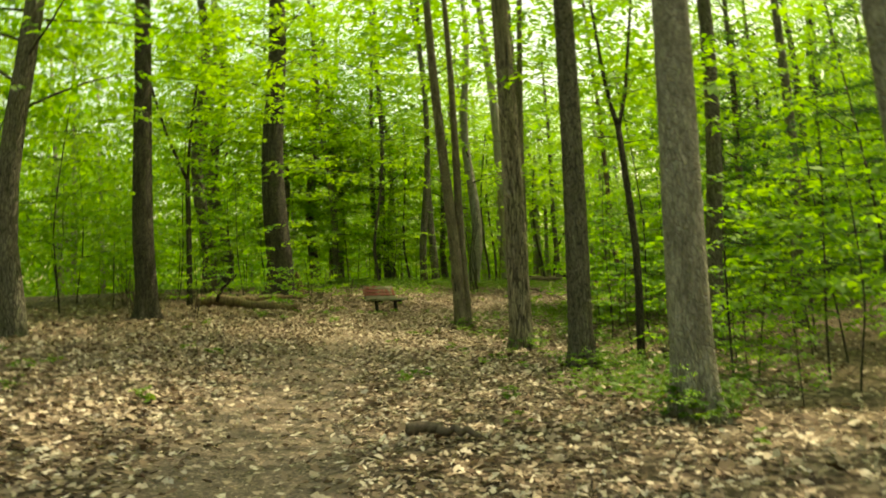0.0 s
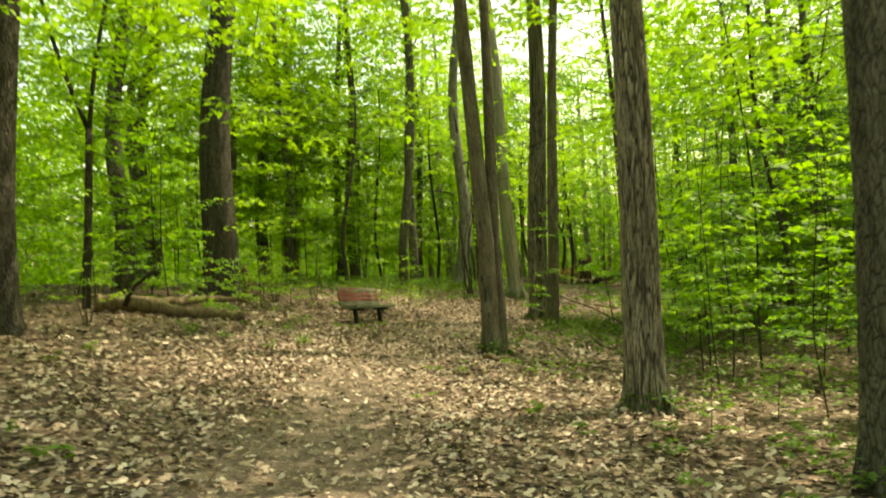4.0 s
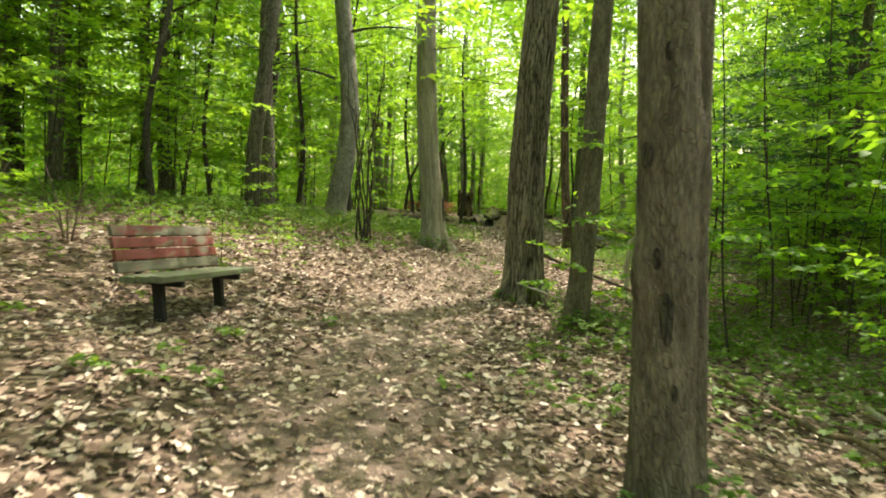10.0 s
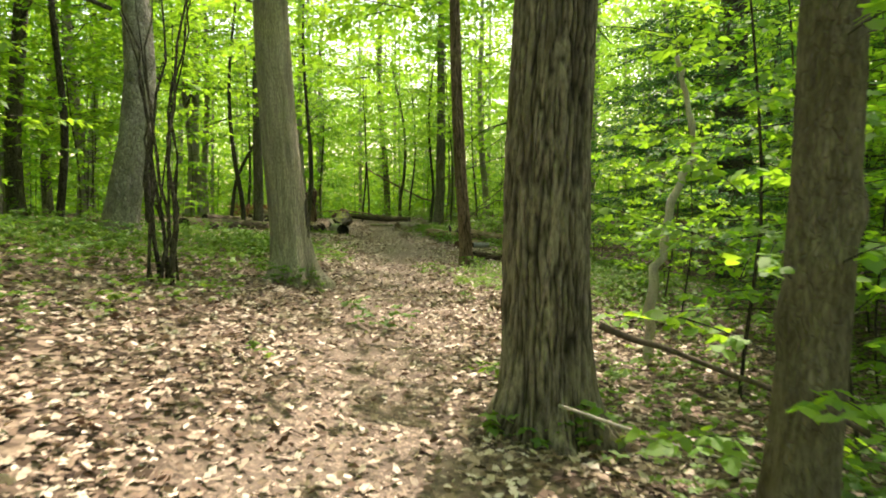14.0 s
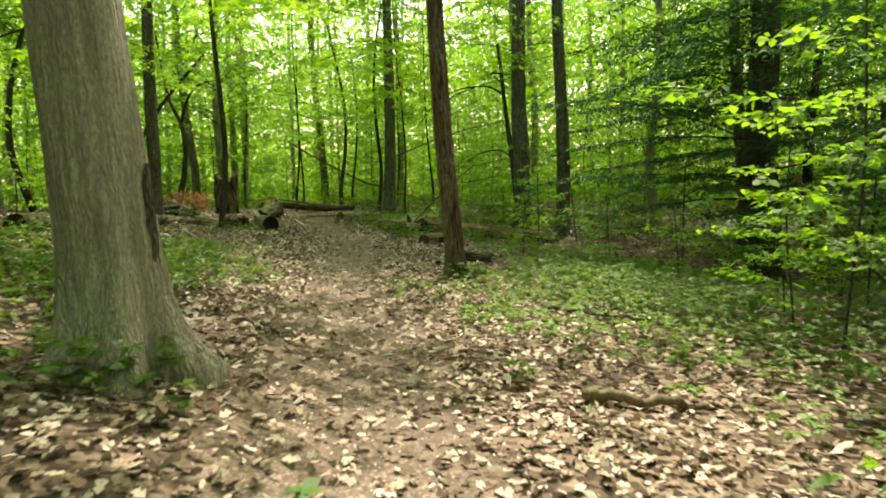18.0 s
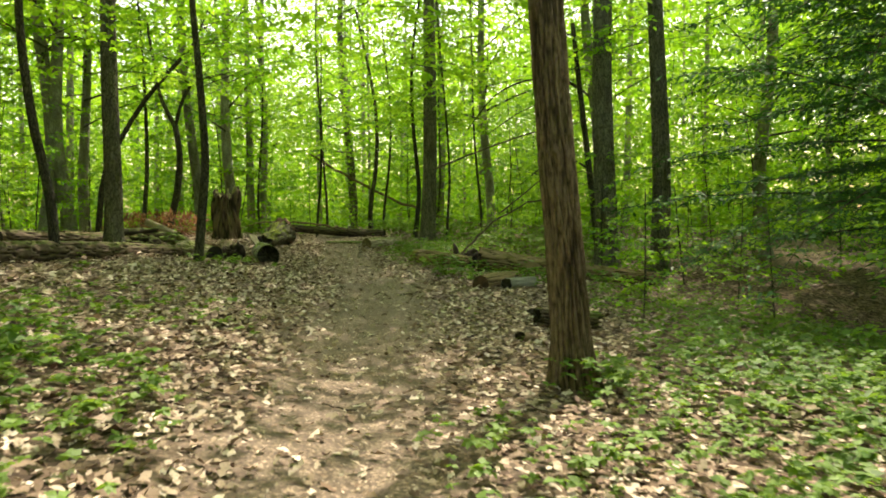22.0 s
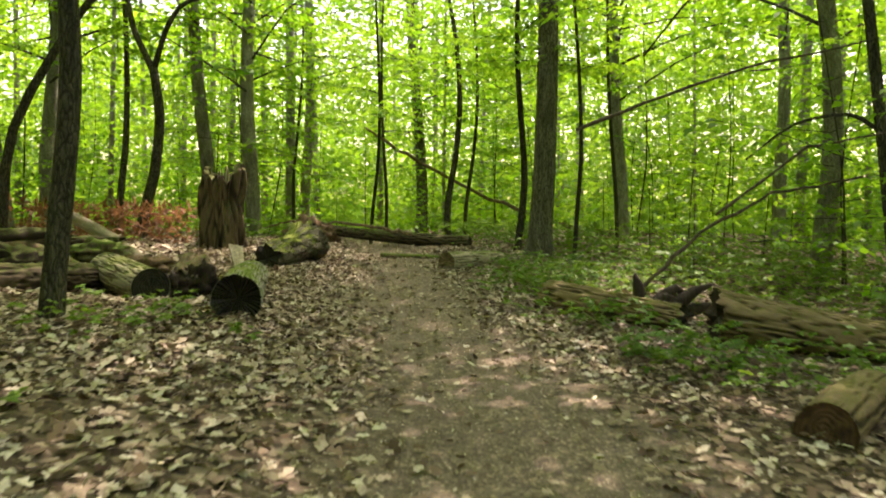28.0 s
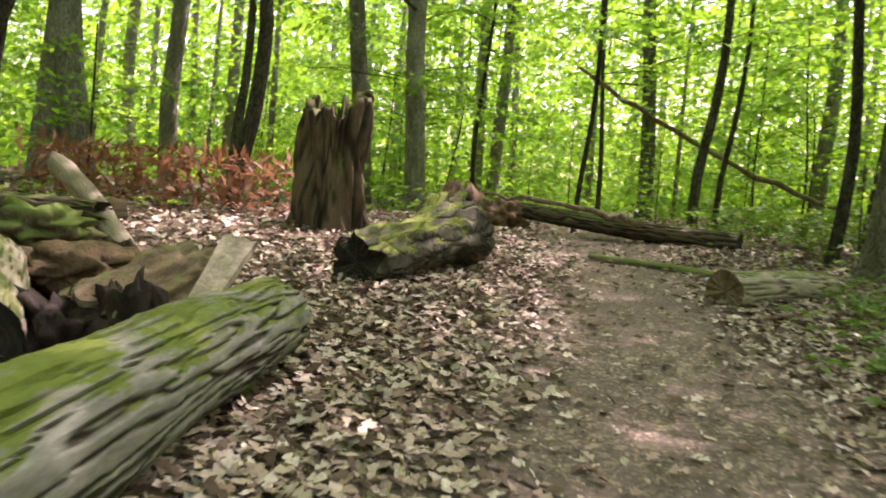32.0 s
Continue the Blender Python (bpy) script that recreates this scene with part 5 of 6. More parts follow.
# ---- logs ----
def log(name, a, b, r0, r1, mat, label, ends=("cut_dark", "cut_dark"), ridge=0.02, lift=(0.0, 0.0), sides=30, flare=0.0, ragged=0.0, sink=0.04, seed=0.0, category="log", furrow=0.0, recess=0.03):
    """A fallen log from a to b (x, y on the ground, lift in metres), with furrowed bark and its two end faces."""
    pa = Vector((a[0], a[1], gz(*a) + r0 - sink + lift[0]))
    pb = Vector((b[0], b[1], gz(*b) + r1 - sink + lift[1]))
    L = (pb - pa).length
    turn = Vector((0, 0, 1)).rotation_difference((pb - pa).normalized()).to_matrix().to_4x4()
    ob = thing(name, Matrix.Translation(pa) @ turn, label, category)
    n = max(6, int(L / (0.022 if furrow else 0.055)))
    ang = np.linspace(0, 2 * np.pi, sides, endpoint=False)
    v = np.zeros((n + 1, sides, 3))
    rib = np.zeros((n + 1, sides))
    for i in range(n + 1):
        t = i / n
        z = t * L
        r = r0 + (r1 - r0) * t
        r *= 1 + flare * max(0.0, t - 0.7) ** 2 * 11
        for j, g in enumerate(ang):
            c, d = math.cos(g) * r, math.sin(g) * r
            rr = r + 0.08 * r * noise.noise(Vector((z * 1.5 + seed, g * 0.6, 0)))
            if furrow:
                # long plates of bark with deep cracks between them
                warp = 0.09 * noise.noise(Vector((c * 6, d * 6, z * 2.5 + seed)))
                p = Vector((c * 25 + seed + 4 * warp, d * 25 - 4 * warp, z * 1.5))
                h = min(1.0, abs(noise.noise(p)) / 0.2)
                rib[i, j] = h
                rr += furrow * (h * (2 - h) - 0.7 + 0.4 * noise.noise(Vector((c * 22, d * 22, z * 9))) + 0.4 * noise.noise(Vector((c * 55, d * 55, z * 26))))
            else:
                rr += ridge * (abs(noise.noise(Vector((c * 9 + seed, d * 9, z * 1.1)))) * 1.9 - 0.5) + ridge * 0.5 * noise.noise(Vector((c * 26, d * 26 + seed, z * 4)))
            zz = z
            if ragged and i in (0, n):
                zz += ragged * (noise.noise(Vector((g * 2.3, seed + i, 1.7))) + 0.6 * noise.noise(Vector((g * 9, seed + i, 4.7))))
            v[i, j] = (math.cos(g) * rr + 0.05 * L * math.sin(t * 3.1 + seed) * 0.3, math.sin(g) * rr, zz)
    f = [(i * sides + j, i * sides + (j + 1) % sides, (i + 1) * sides + (j + 1) % sides, (i + 1) * sides + j) for i in range(n) for j in range(sides)]
    skin = mesh_of("bark", v.reshape(-1, 3), f, MAT[mat], True)
    skin.attributes.new("ridge", 'FLOAT', 'POINT').data.foreach_set("value", rib.astype(np.float32).ravel())
    child("bark", skin, ob)
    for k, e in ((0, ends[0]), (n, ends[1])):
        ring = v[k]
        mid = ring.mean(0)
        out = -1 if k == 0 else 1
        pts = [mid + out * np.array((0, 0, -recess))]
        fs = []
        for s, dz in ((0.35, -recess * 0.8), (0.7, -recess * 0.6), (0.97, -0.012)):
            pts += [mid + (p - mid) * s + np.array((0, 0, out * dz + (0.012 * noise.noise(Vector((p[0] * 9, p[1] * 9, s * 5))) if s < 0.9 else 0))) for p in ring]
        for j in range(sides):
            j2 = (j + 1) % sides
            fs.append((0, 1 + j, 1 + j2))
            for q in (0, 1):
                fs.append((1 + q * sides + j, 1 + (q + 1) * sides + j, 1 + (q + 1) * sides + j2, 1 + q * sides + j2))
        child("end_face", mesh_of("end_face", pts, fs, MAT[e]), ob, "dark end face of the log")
    return ob


def chunk(name, x, y, sx, sy, sz, mat, label, turn=0.0, rough=0.35, freq=2.5, sink=0.1, tilt=(0, 0), lift=0.0, spikes=0.0, category="wood", detail=4):
    """An irregular lump of rotten wood or root."""
    bm = bmesh.new()
    bmesh.ops.create_icosphere(bm, subdivisions=detail, radius=1)
    for vert in bm.verts:
        c = vert.co.copy()
        s = 1 + rough * (noise.noise(c * freq + Vector((x, y, 0))) + 0.5 * noise.noise(c * freq * 2.7 + Vector((y, x, 3))))
        if spikes:
            s += spikes * max(0.0, noise.noise(c * 2.1 + Vector((x * 3, 0, y)))) ** 1.5 * 3
        vert.co = Vector((c.x * sx, c.y * sy, c.z * sz)) * s
    me2 = bpy.data.meshes.new(name)
    bm.to_mesh(me2)
    bm.free()
    me2.shade_smooth()
    me2.materials.append(MAT[mat])
    ob = new(name, me2)
    ob.matrix_world = pose(x, y, gz(x, y) + sz * (1 - sink) + lift, tilt[0], tilt[1], turn)
    return tagged(ob, label, category)


def stick(name, pts, r, mat, label, lifted=False, category="stick", sides=7):
    """A bent stick or branch through points (x, y, height over the ground)."""
    p = np.array([(x, y, gz(x, y) + h + (0 if lifted else r * 0.6)) for x, y, h in pts], float)
    t = np.linspace(0, len(p) - 1, 6 * (len(p) - 1) + 1)
    path = np.stack([np.interp(t, np.arange(len(p)), p[:, k]) for k in range(3)], -1)
    path[1:-1] += rng.normal(0, min(r * 0.5, 0.02), (len(path) - 2, 3))
    v, f = tube(path - p[0], np.linspace(r, r * 0.45, len(path)) * (1 + 0.12 * rng.normal(0, 1, len(path))), sides)
    ob = new(name, mesh_of(name, v, f, MAT[mat], True))
    ob.location = p[0]
    return tagged(ob, label, category)


# the pile of logs at the crest of the trail
log("mossy_log", (11.25, 49.2), (12.16, 51.85), 0.235, 0.215, "log", "large mossy grey log with a dark hollow end beside the trail", sides=140, seed=2.0, furrow=0.014, ragged=0.12, recess=0.16)
log("sawn_log", (10.84, 51.42), (10.42, 52.75), 0.235, 0.225, "log_pale", "short pale sawn log with a dark end", sides=90, seed=5.0, furrow=0.011)
log("sawn_log", (10.1, 52.5), (9.4, 53.5), 0.17, 0.16, "log_tan", "short mossy sawn log lying among dead leaves", seed=6.0)


def hollow_log(a, b, r, label):
    """A burnt-out shell of a log, open along one side."""
    pa, pb = Vector((*a, gz(*a) + r - 0.03)), Vector((*b, gz(*b) + r - 0.03))
    turn = Vector((0, 0, 1)).rotation_difference((pb - pa).normalized()).to_matrix().to_4x4()
    ob = thing("hollow_log", Matrix.Translation(pa) @ turn, label, "log")
    up = turn.to_3x3().inverted() @ Vector((0, 0, 1))
    top, L, n, m = math.atan2(up.y, up.x), (pb - pa).length, 40, 64
    out, inn = np.zeros((n + 1, m + 1, 3)), np.zeros((n + 1, m + 1, 3))
    for i in range(n + 1):
        for j in range(m + 1):
            span = 2.5 + 0.35 * noise.noise(Vector((i * 0.35, 5.0 if j < m / 2 else 9.0, 0)))
            g = top + 0.5 + (j / m - 0.5) * 2 * span
            z = i / n * L + (0.16 * noise.noise(Vector((g * 2.0, i * 0.01, 2.0))) + 0.1 * noise.noise(Vector((g * 6.0, 1.0, 2.0)))) * (1 if i in (0, n) else 0)
            rr = r * (1 + 0.25 * noise.noise(Vector((math.cos(g) * 2, math.sin(g) * 2, z * 3))) + 0.22 * noise.noise(Vector((math.cos(g) * 5, math.sin(g) * 5, z * 7)))+ 0.10 * abs(noise.noise(Vector((math.cos(g) * 14, math.sin(g) * 14, z * 3)))))
            th = 0.03 + 0.02 * noise.noise(Vector((g * 3, z * 4, 7)))
            out[i, j], inn[i, j] = (math.cos(g) * rr, math.sin(g) * rr, z), (math.cos(g) * (rr - th), math.sin(g) * (rr - th), z)
    w = m + 1
    f = [(i * w + j, i * w + j + 1, (i + 1) * w + j + 1, (i + 1) * w + j) for i in range(n) for j in range(m)]
    child("shell", mesh_of("shell", out.reshape(-1, 3), f, MAT["log_tan"], True), ob, "weathered brown outside of the hollow log")
    child("inside", mesh_of("inside", inn.reshape(-1, 3), [q[::-1] for q in f], MAT["black"], True), ob, "charred black inside of the hollow log")
    edge, ef = [], []
    ring = [(i, 0) for i in range(n + 1)] + [(n, j) for j in range(1, m + 1)] + [(i, m) for i in range(n - 1, -1, -1)] + [(0, j) for j in range(m - 1, 0, -1)]
    for i, j in ring:
        edge += [out[i, j] * (1.004, 1.004, 1), inn[i, j]]
    k = len(ring)
    ef = [(2 * q, 2 * q + 1, (2 * q + 3) % (2 * k), (2 * q + 2) % (2 * k)) for q in range(k)]
    child("broken_rim", mesh_of("broken_rim", edge, ef, MAT["log_bare"]), ob, "pale splintered rim")


hollow_log((11.22, 51.75), (11.6, 53.0), 0.21, "charred black hollow log open along one side")
chunk("rotten_wood", 11.12, 51.85, 0.24, 0.26, 0.20, "black", "charred black broken wood among the logs", 30, 0.75, 3.2)
chunk("rotten_wood", 11.42, 51.75, 0.13, 0.2, 0.22, "black", "charred black splintered wood among the logs", 70, 0.8, 3.6)


def split_slab(pts, thick):
    """A flat split slab: two corners at its lower end, two at its upper end."""
    a, b, c, d = (Vector(p) for p in pts)
    ob = thing("split_slab", Matrix.Translation(a), "pale split slab of wood leaning on a mossy log", "wood")
    n, m = 16, 5
    nrm = (b - a).cross(c - a).normalized()
    if nrm.z < 0:
        nrm = -nrm
    up, dn = [], []
    for i in range(n + 1):
        t = i / n
        for j in range(m + 1):
            u = j / m
            p = (a * (1 - u) + b * u) * (1 - t) + (c * (1 - u) + d * u) * t - a
            rag = 0.05 * noise.noise(Vector((u * 7, 1.0 + (t > 0.5), 0))) if i in (0, n) else 0
            p = p + (c - a).normalized() * rag + (b - a) * (0.1 * noise.noise(Vector((t * 5, 2.0 if u < 0.5 else 6.0, 1))))
            up.append(p + nrm * (0.02 * noise.noise(Vector((u * 4, t * 3, 4)))))
            dn.append(p - nrm * (thick * (1 - 0.5 * abs(2 * u - 1))))
    w, k = m + 1, len(up)
    f = [(i * w + j, i * w + j + 1, (i + 1) * w + j + 1, (i + 1) * w + j) for i in range(n) for j in range(m)]
    f += [tuple(k + q for q in face[::-1]) for face in f]
    rim = [i * w for i in range(n + 1)] + [n * w + j for j in range(1, w)] + [i * w + m for i in range(n - 1, -1, -1)] + [j for j in range(m - 1, 0, -1)]
    f += [(rim[q], rim[(q + 1) % len(rim)], k + rim[(q + 1) % len(rim)], k + rim[q]) for q in range(len(rim))]
    child("slab", mesh_of("slab", up + dn, f, MAT["plate_tan"]), ob)


split_slab([(11.73, 51.05, 3.02), (11.83, 51.02, 3.02), (11.85, 52.01, 3.35), (12.03, 51.97, 3.33)], 0.07)
log("uprooted_log", (12.75, 53.3), (13.82, 54.75), 0.21, 0.28, "uproot", "mossy uprooted trunk with a broken root end", ("cut_dark", "black"), 0.06, (-0.03, 0.10), flare=0.5, ragged=0.12, sides=40, seed=12.0)
chunk("root_plate", 13.88, 54.85, 0.26, 0.36, 0.36, "stump", "torn brown root plate of an uprooted trunk", 40, 0.7, 3.4, 0.1)
log("fallen_log", (4.1, 43.8), (10.3, 52.4), 0.20, 0.16, "log_dark", "long dark fallen log behind the trees", ridge=0.03, furrow=0.024, sides=48, seed=15.0)
log("fallen_log", (6.4, 50.2), (9.9, 53.2), 0.15, 0.13, "log_dark", "dark fallen log lying behind another log", ridge=0.03, furrow=0.024, sides=48, lift=(0.12, 0.05), seed=17.0)
log("fallen_log", (7.9, 53.6), (10.7, 55.3), 0.16, 0.13, "log_tan", "mossy brown fallen log in the pile", ridge=0.03, seed=18.0)
log("broken_limb", (11.0, 53.9), (10.15, 55.2), 0.085, 0.1, "log_bare", "broken pale limb propped on the log pile", ("log_bare", "log_bare"), 0.02, (-0.02, 0.42), 18, ragged=0.2, seed=19.0, category="wood")
log("broken_limb", (8.6, 52.2), (10.0, 53.6), 0.09, 0.07, "log_dark", "dark broken limb across the log pile", ("log_dark", "log_dark"), 0.02, (0.3, 0.35), 16, ragged=0.2, seed=20.0, category="wood")
chunk("rotten_wood", 9.3, 51.9, 0.5, 0.35, 0.22, "log_dark", "dark rotten wood under the log pile", 60, 0.5, 3.0)
log("fallen_log", (9.3, 54.5), (10.75, 54.2), 0.1, 0.085, "log_dark", "dark broken limb lying on the log pile", ("log_dark", "log_dark"), 0.02, (0.1, 0.16), 36, ragged=0.12, seed=21.0, furrow=0.014)
chunk("rotten_wood", 10.4, 53.7, 0.42, 0.3, 0.17, "moss", "mossy lump of rotten wood in the log pile", 35, 0.5, 3.2)
chunk("rotten_wood", 10.9, 53.1, 0.45, 0.5, 0.16, "stump", "crumbled reddish-brown rotten wood among the logs", 20, 0.5, 3.0)

# the crest: a fallen trunk and its branches across the slope
log("fallen_tree", (18.6, 56.85), (16.05, 60.0), 0.16, 0.12, "log_dark", "dark fallen trunk lying across the slope beside the trail", ridge=0.035, furrow=0.024, sides=48, lift=(-0.02, 0.3), seed=22.0)
stick("fallen_branch", ((17.4, 57.5, 0.34), (16.8, 57.9, 0.5), (16.1, 58.5, 0.58), (15.2, 59.8, 0.5), (14.6, 60.6, 0.3)), 0.045, "log_tan", "thin bent limb arching from a fallen trunk at the crest", True, "branch", 10)
log("mossy_branch", (16.95, 54.7), (16.1, 56.4), 0.07, 0.06, "moss", "mossy branch lying beside the trail", ridge=0.012, sides=16, seed=25.0, category="branch")
chunk("rotten_stump", 15.95, 59.75, 0.45, 0.32, 0.26, "stump", "low rotten reddish stump at the crest of the trail", 20, 0.5, 3.0, spikes=0.3)
log("mossy_log", (16.0, 53.45), (17.5, 53.95), 0.19, 0.15, "log_pale", "short mossy log lying beside the trail", ("log_tan", "log_tan"), furrow=0.012, ragged=0.05, sides=60, seed=27.0)

# the logs on the low side of the trail
log("fallen_log", (15.42, 49.7), (15.82, 47.9), 0.19, 0.17, "log_brown", "rotten brown log with peeling bark beside the trail", ("cut_dark", "cut_dark"), furrow=0.02, sides=60, ragged=0.12, seed=30.0)
log("fallen_log", (15.45, 47.15), (18.6, 44.7), 0.27, 0.16, "log_brown", "large brown fallen log tapering away from the trail", ("black", "cut_dark"), furrow=0.024, ragged=0.12, sides=72, lift=(0.08, 0), seed=32.0)
log("sawn_log", (13.75, 44.95), (14.95, 45.35), 0.185, 0.175, "log_brown", "short sawn log with a reddish-brown cut end", ("cut_red", "cut_red"), furrow=0.012, sink=0.12, sides=60, seed=34.0)
log("sawn_log", (14.1, 44.62), (15.0, 44.9), 0.12, 0.125, "log_grey", "short grey-green sawn log with a dark end", ridge=0.02, seed=36.0)
upturned = chunk("upturned_root", 15.98, 48.36, 0.24, 0.26, 0.17, "black", "spiky black upturned root between two logs", 0, 0.5, 2.6)
for pts3 in (((-0.15, 0.05, -0.05), (-0.22, 0.09, 0.12), (-0.26, 0.1, 0.3), (-0.3, 0.11, 0.42)), ((0.05, -0.02, 0.0), (0.22, -0.12, 0.1), (0.38, -0.18, 0.22), (0.6, -0.27, 0.3)),
             ((0.1, -0.05, -0.05), (0.3, -0.15, -0.02), (0.5, -0.22, 0.03), (0.62, -0.26, 0.06)), ((0.0, 0.05, 0.05), (0.12, -0.02, 0.18), (0.2, -0.05, 0.24), (0.3, -0.1, 0.2))):
    child("root_spike", mesh_of("root_spike", *tube(np.array(pts3), (0.10, 0.085, 0.06, 0.012), 9), MAT["black"], True), upturned)
log("weathered_log", (11.95, 41.45), (12.72, 41.1), 0.14, 0.125, "log_dark", "weathered mossy piece of log half sunk in dead leaves", furrow=0.03, sink=0.06, sides=60, ragged=0.2, seed=38.0)
log("broken_branch", (10.86, 40.52), (11.3, 40.75), 0.06, 0.045, "log_tan", "short broken brown branch on dead leaves", ("log_dark", "log_dark"), 0.012, (0.06, -0.02), 14, ragged=0.08, seed=40.0, category="branch")

# stump
def stump(x, y, r, h):
    ob = thing("tree_stump", pose(x, y, gz(x, y) - 0.05), "tall rotten broken tree stump with a jagged top", "stump")
    sides, n = 150, 46
    ang = np.linspace(0, 2 * np.pi, sides, endpoint=False)
    v = np.zeros((n + 1, sides, 3))
    rib = np.zeros((n + 1, sides))
    for j, g in enumerate(ang):
        c, d = math.cos(g), math.sin(g)
        top = h * (0.9 + 0.22 * noise.noise(Vector((c * 1.6, d * 1.6, 4.2))) + 0.2 * abs(noise.noise(Vector((c * 4, d * 4, 1.2)))) + 0.10 * abs(noise.noise(Vector((c * 13, d * 13, 2.2)))))
        for i in range(n + 1):
            z = top * i / n
            slow = abs(noise.noise(Vector((c * 2.6, d * 2.6, z * 0.9))))
            fine = abs(noise.noise(Vector((c * 8 + 0.9 * z, d * 8, z * 2.2))))
            rr = r * (1 + 0.36 * math.exp(-z / 0.3) * (0.6 + 0.4 * math.cos(4 * g)) - 0.05 * z) + 0.15 * (slow * 1.8 - 0.5) + 0.045 * (fine - 0.25) + 0.02 * noise.noise(Vector((c * 30, d * 30, z * 7)))
            # a rotted-out hollow in the upper front
            rr -= 0.17 * math.exp(-((math.atan2(math.sin(g - 4.95), math.cos(g - 4.95)) / 0.3) ** 2)) * math.exp(-(((z - 1.05) / 0.3) ** 2))
            rib[i, j] = min(1.0, 0.2 + fine * 1.2 + 1.1 * max(0.0, noise.noise(Vector((c * 3, d * 3, z * 2.5)))))
            v[i, j] = (c * rr, d * rr, z)
    f = [(i * sides + j, i * sides + (j + 1) % sides, (i + 1) * sides + (j + 1) % sides, (i + 1) * sides + j) for i in range(n) for j in range(sides)]
    inner = v[n][:, :] * (0.72, 0.72, 1)
    low = v[n] * (0.6, 0.6, 0) + (0, 0, h * 0.45)
    k = (n + 1) * sides
    allv = np.concatenate([v.reshape(-1, 3), inner, low])
    for j in range(sides):
        j2 = (j + 1) % sides
        f.append((n * sides + j, n * sides + j2, k + j2, k + j))
        f.append((k + j, k + j2, k + sides + j2, k + sides + j))
    f.append(tuple(k + sides + j for j in range(sides)))
    me_s = mesh_of("stump_shell", allv, f, MAT["fibre"], True)
    me_s.attributes.new("ridge", 'FLOAT', 'POINT').data.foreach_set("value", np.r_[rib.ravel(), np.full(2 * sides, 0.3)].astype(np.float32))
    child("shell", me_s, ob)


stump(12.76, 56.5, 0.38, 1.55)

# the fallen limb by the great oak
stick("fallen_limb", ((-8.0, 23.4, 0.08), (-7.2, 23.5, 0.10), (-6.5, 23.35, 0.06), (-5.9, 23.06, 0.0), (-5.2, 23.1, 0.0), (-4.6, 22.9, 0.02)), 0.20, "log_tan", "thick wavy fallen limb on dead leaves near a great oak", category="limb", sides=14)
stick("fallen_limb", ((-7.3, 23.9, 0.12), (-6.6, 24.8, 0.10), (-5.9, 26.2, 0.08), (-5.4, 27.3, 0.05)), 0.14, "log_tan", "brown fallen limb lying towards a great oak", category="limb", sides=12)
stick("broken_root", ((-5.45, 27.6, 0.0), (-5.4, 27.7, 0.35), (-5.5, 27.75, 0.8), (-5.6, 27.8, 1.0)), 0.16, "stump", "dark broken root standing at the foot of a great oak", True, "root", sides=10)


def bare_shrub(x, y, h, count):
    """Thin leafless stems from one foot."""
    ob = thing("bare_shrub", pose(x, y, gz(x, y)), "leafless brown shrub of thin stems on dead leaves", "shrub", "bare shrubs of the bank")
    for k in range(count):
        a, lean = k * 2.4 + rng.uniform(-0.4, 0.4), rng.uniform(0.15, 0.6)
        t = np.linspace(0, 1, 7)
        hh = h * rng.uniform(0.6, 1.1)
        p = np.stack([np.cos(a) * (0.05 + lean * hh * t ** 1.3) + rng.normal(0, 0.03, 7) * t, np.sin(a) * (0.05 + lean * hh * t ** 1.3) + rng.normal(0, 0.03, 7) * t, hh * t - 0.03], -1)
        child("stem", mesh_of("stem", *tube(p, np.linspace(0.014, 0.004, 7), 5), MAT["twig"], True), ob)


for bx, by, bh, bn in ((-4.6, 27.4, 1.3, 7), (-3.6, 28.3, 1.2, 6), (-9.4, 22.0, 1.6, 7), (-8.8, 20.4, 1.3, 6), (-10.6, 24.0, 1.7, 7), (-7.2, 21.0, 1.1, 5), (-6.1, 30.2, 1.3, 6)):
    bare_shrub(bx, by, bh, bn)
stick("broken_limb", ((-7.3, 23.3, 0.15), (-7.15, 23.4, 0.6), (-6.7, 23.6, 1.1)), 0.06, "log_dark", "broken dark limb sticking up from a fallen limb", True, "branch")

# loose branches and twigs beside the trail
stick("mossy_branch", ((0.25, 19.75, 0.02), (0.9, 19.35, 0.03), (1.7, 19.55, 0.02), (2.7, 19.95, 0.02)), 0.05, "log_tan", "mossy branch lying on dead leaves below a tree", category="branch")
stick("dead_branch", ((3.6, 25.2, 0.05), (3.3, 22.5, 0.04), (3.6, 20.7, 0.02)), 0.045, "log_tan", "long dead branch on the low side of the trail", category="branch")
stick("dead_branch", ((4.4, 22.6, 0.1), (3.7, 21.4, 0.06), (3.2, 20.1, 0.03)), 0.035, "twig_pale", "pale dead branch on dead leaves", category="branch")
stick("dead_branch", ((3.3, 27.55, 0.85), (4.3, 26.8, 0.55), (5.3, 25.8, 0.03)), 0.025, "twig", "thin dead branch slanting down from a tree", True, "branch")
stick("dead_twig", ((2.75, 27.35, 0.36), (3.1, 26.8, 0.33), (3.6, 26.2, 0.25)), 0.013, "twig_pale", "pale twig sticking out before a large tree", True, "twig")
stick("crooked_sapling", ((6.3, 29.8, -0.05), (6.35, 29.75, 0.9), (6.6, 29.7, 1.9), (6.9, 29.6, 2.5), (6.75, 29.6, 3.1), (6.6, 29.65, 3.6)), 0.06, "twig_pale", "pale crooked dead sapling among green leaves", True, "sapling")
stick("dead_branch", ((-0.35, 6.15, 0.02), (-0.05, 6.05, 0.06), (0.25, 5.85, 0.02)), 0.06, "twig", "short brown branch lying on dead leaves", category="branch")
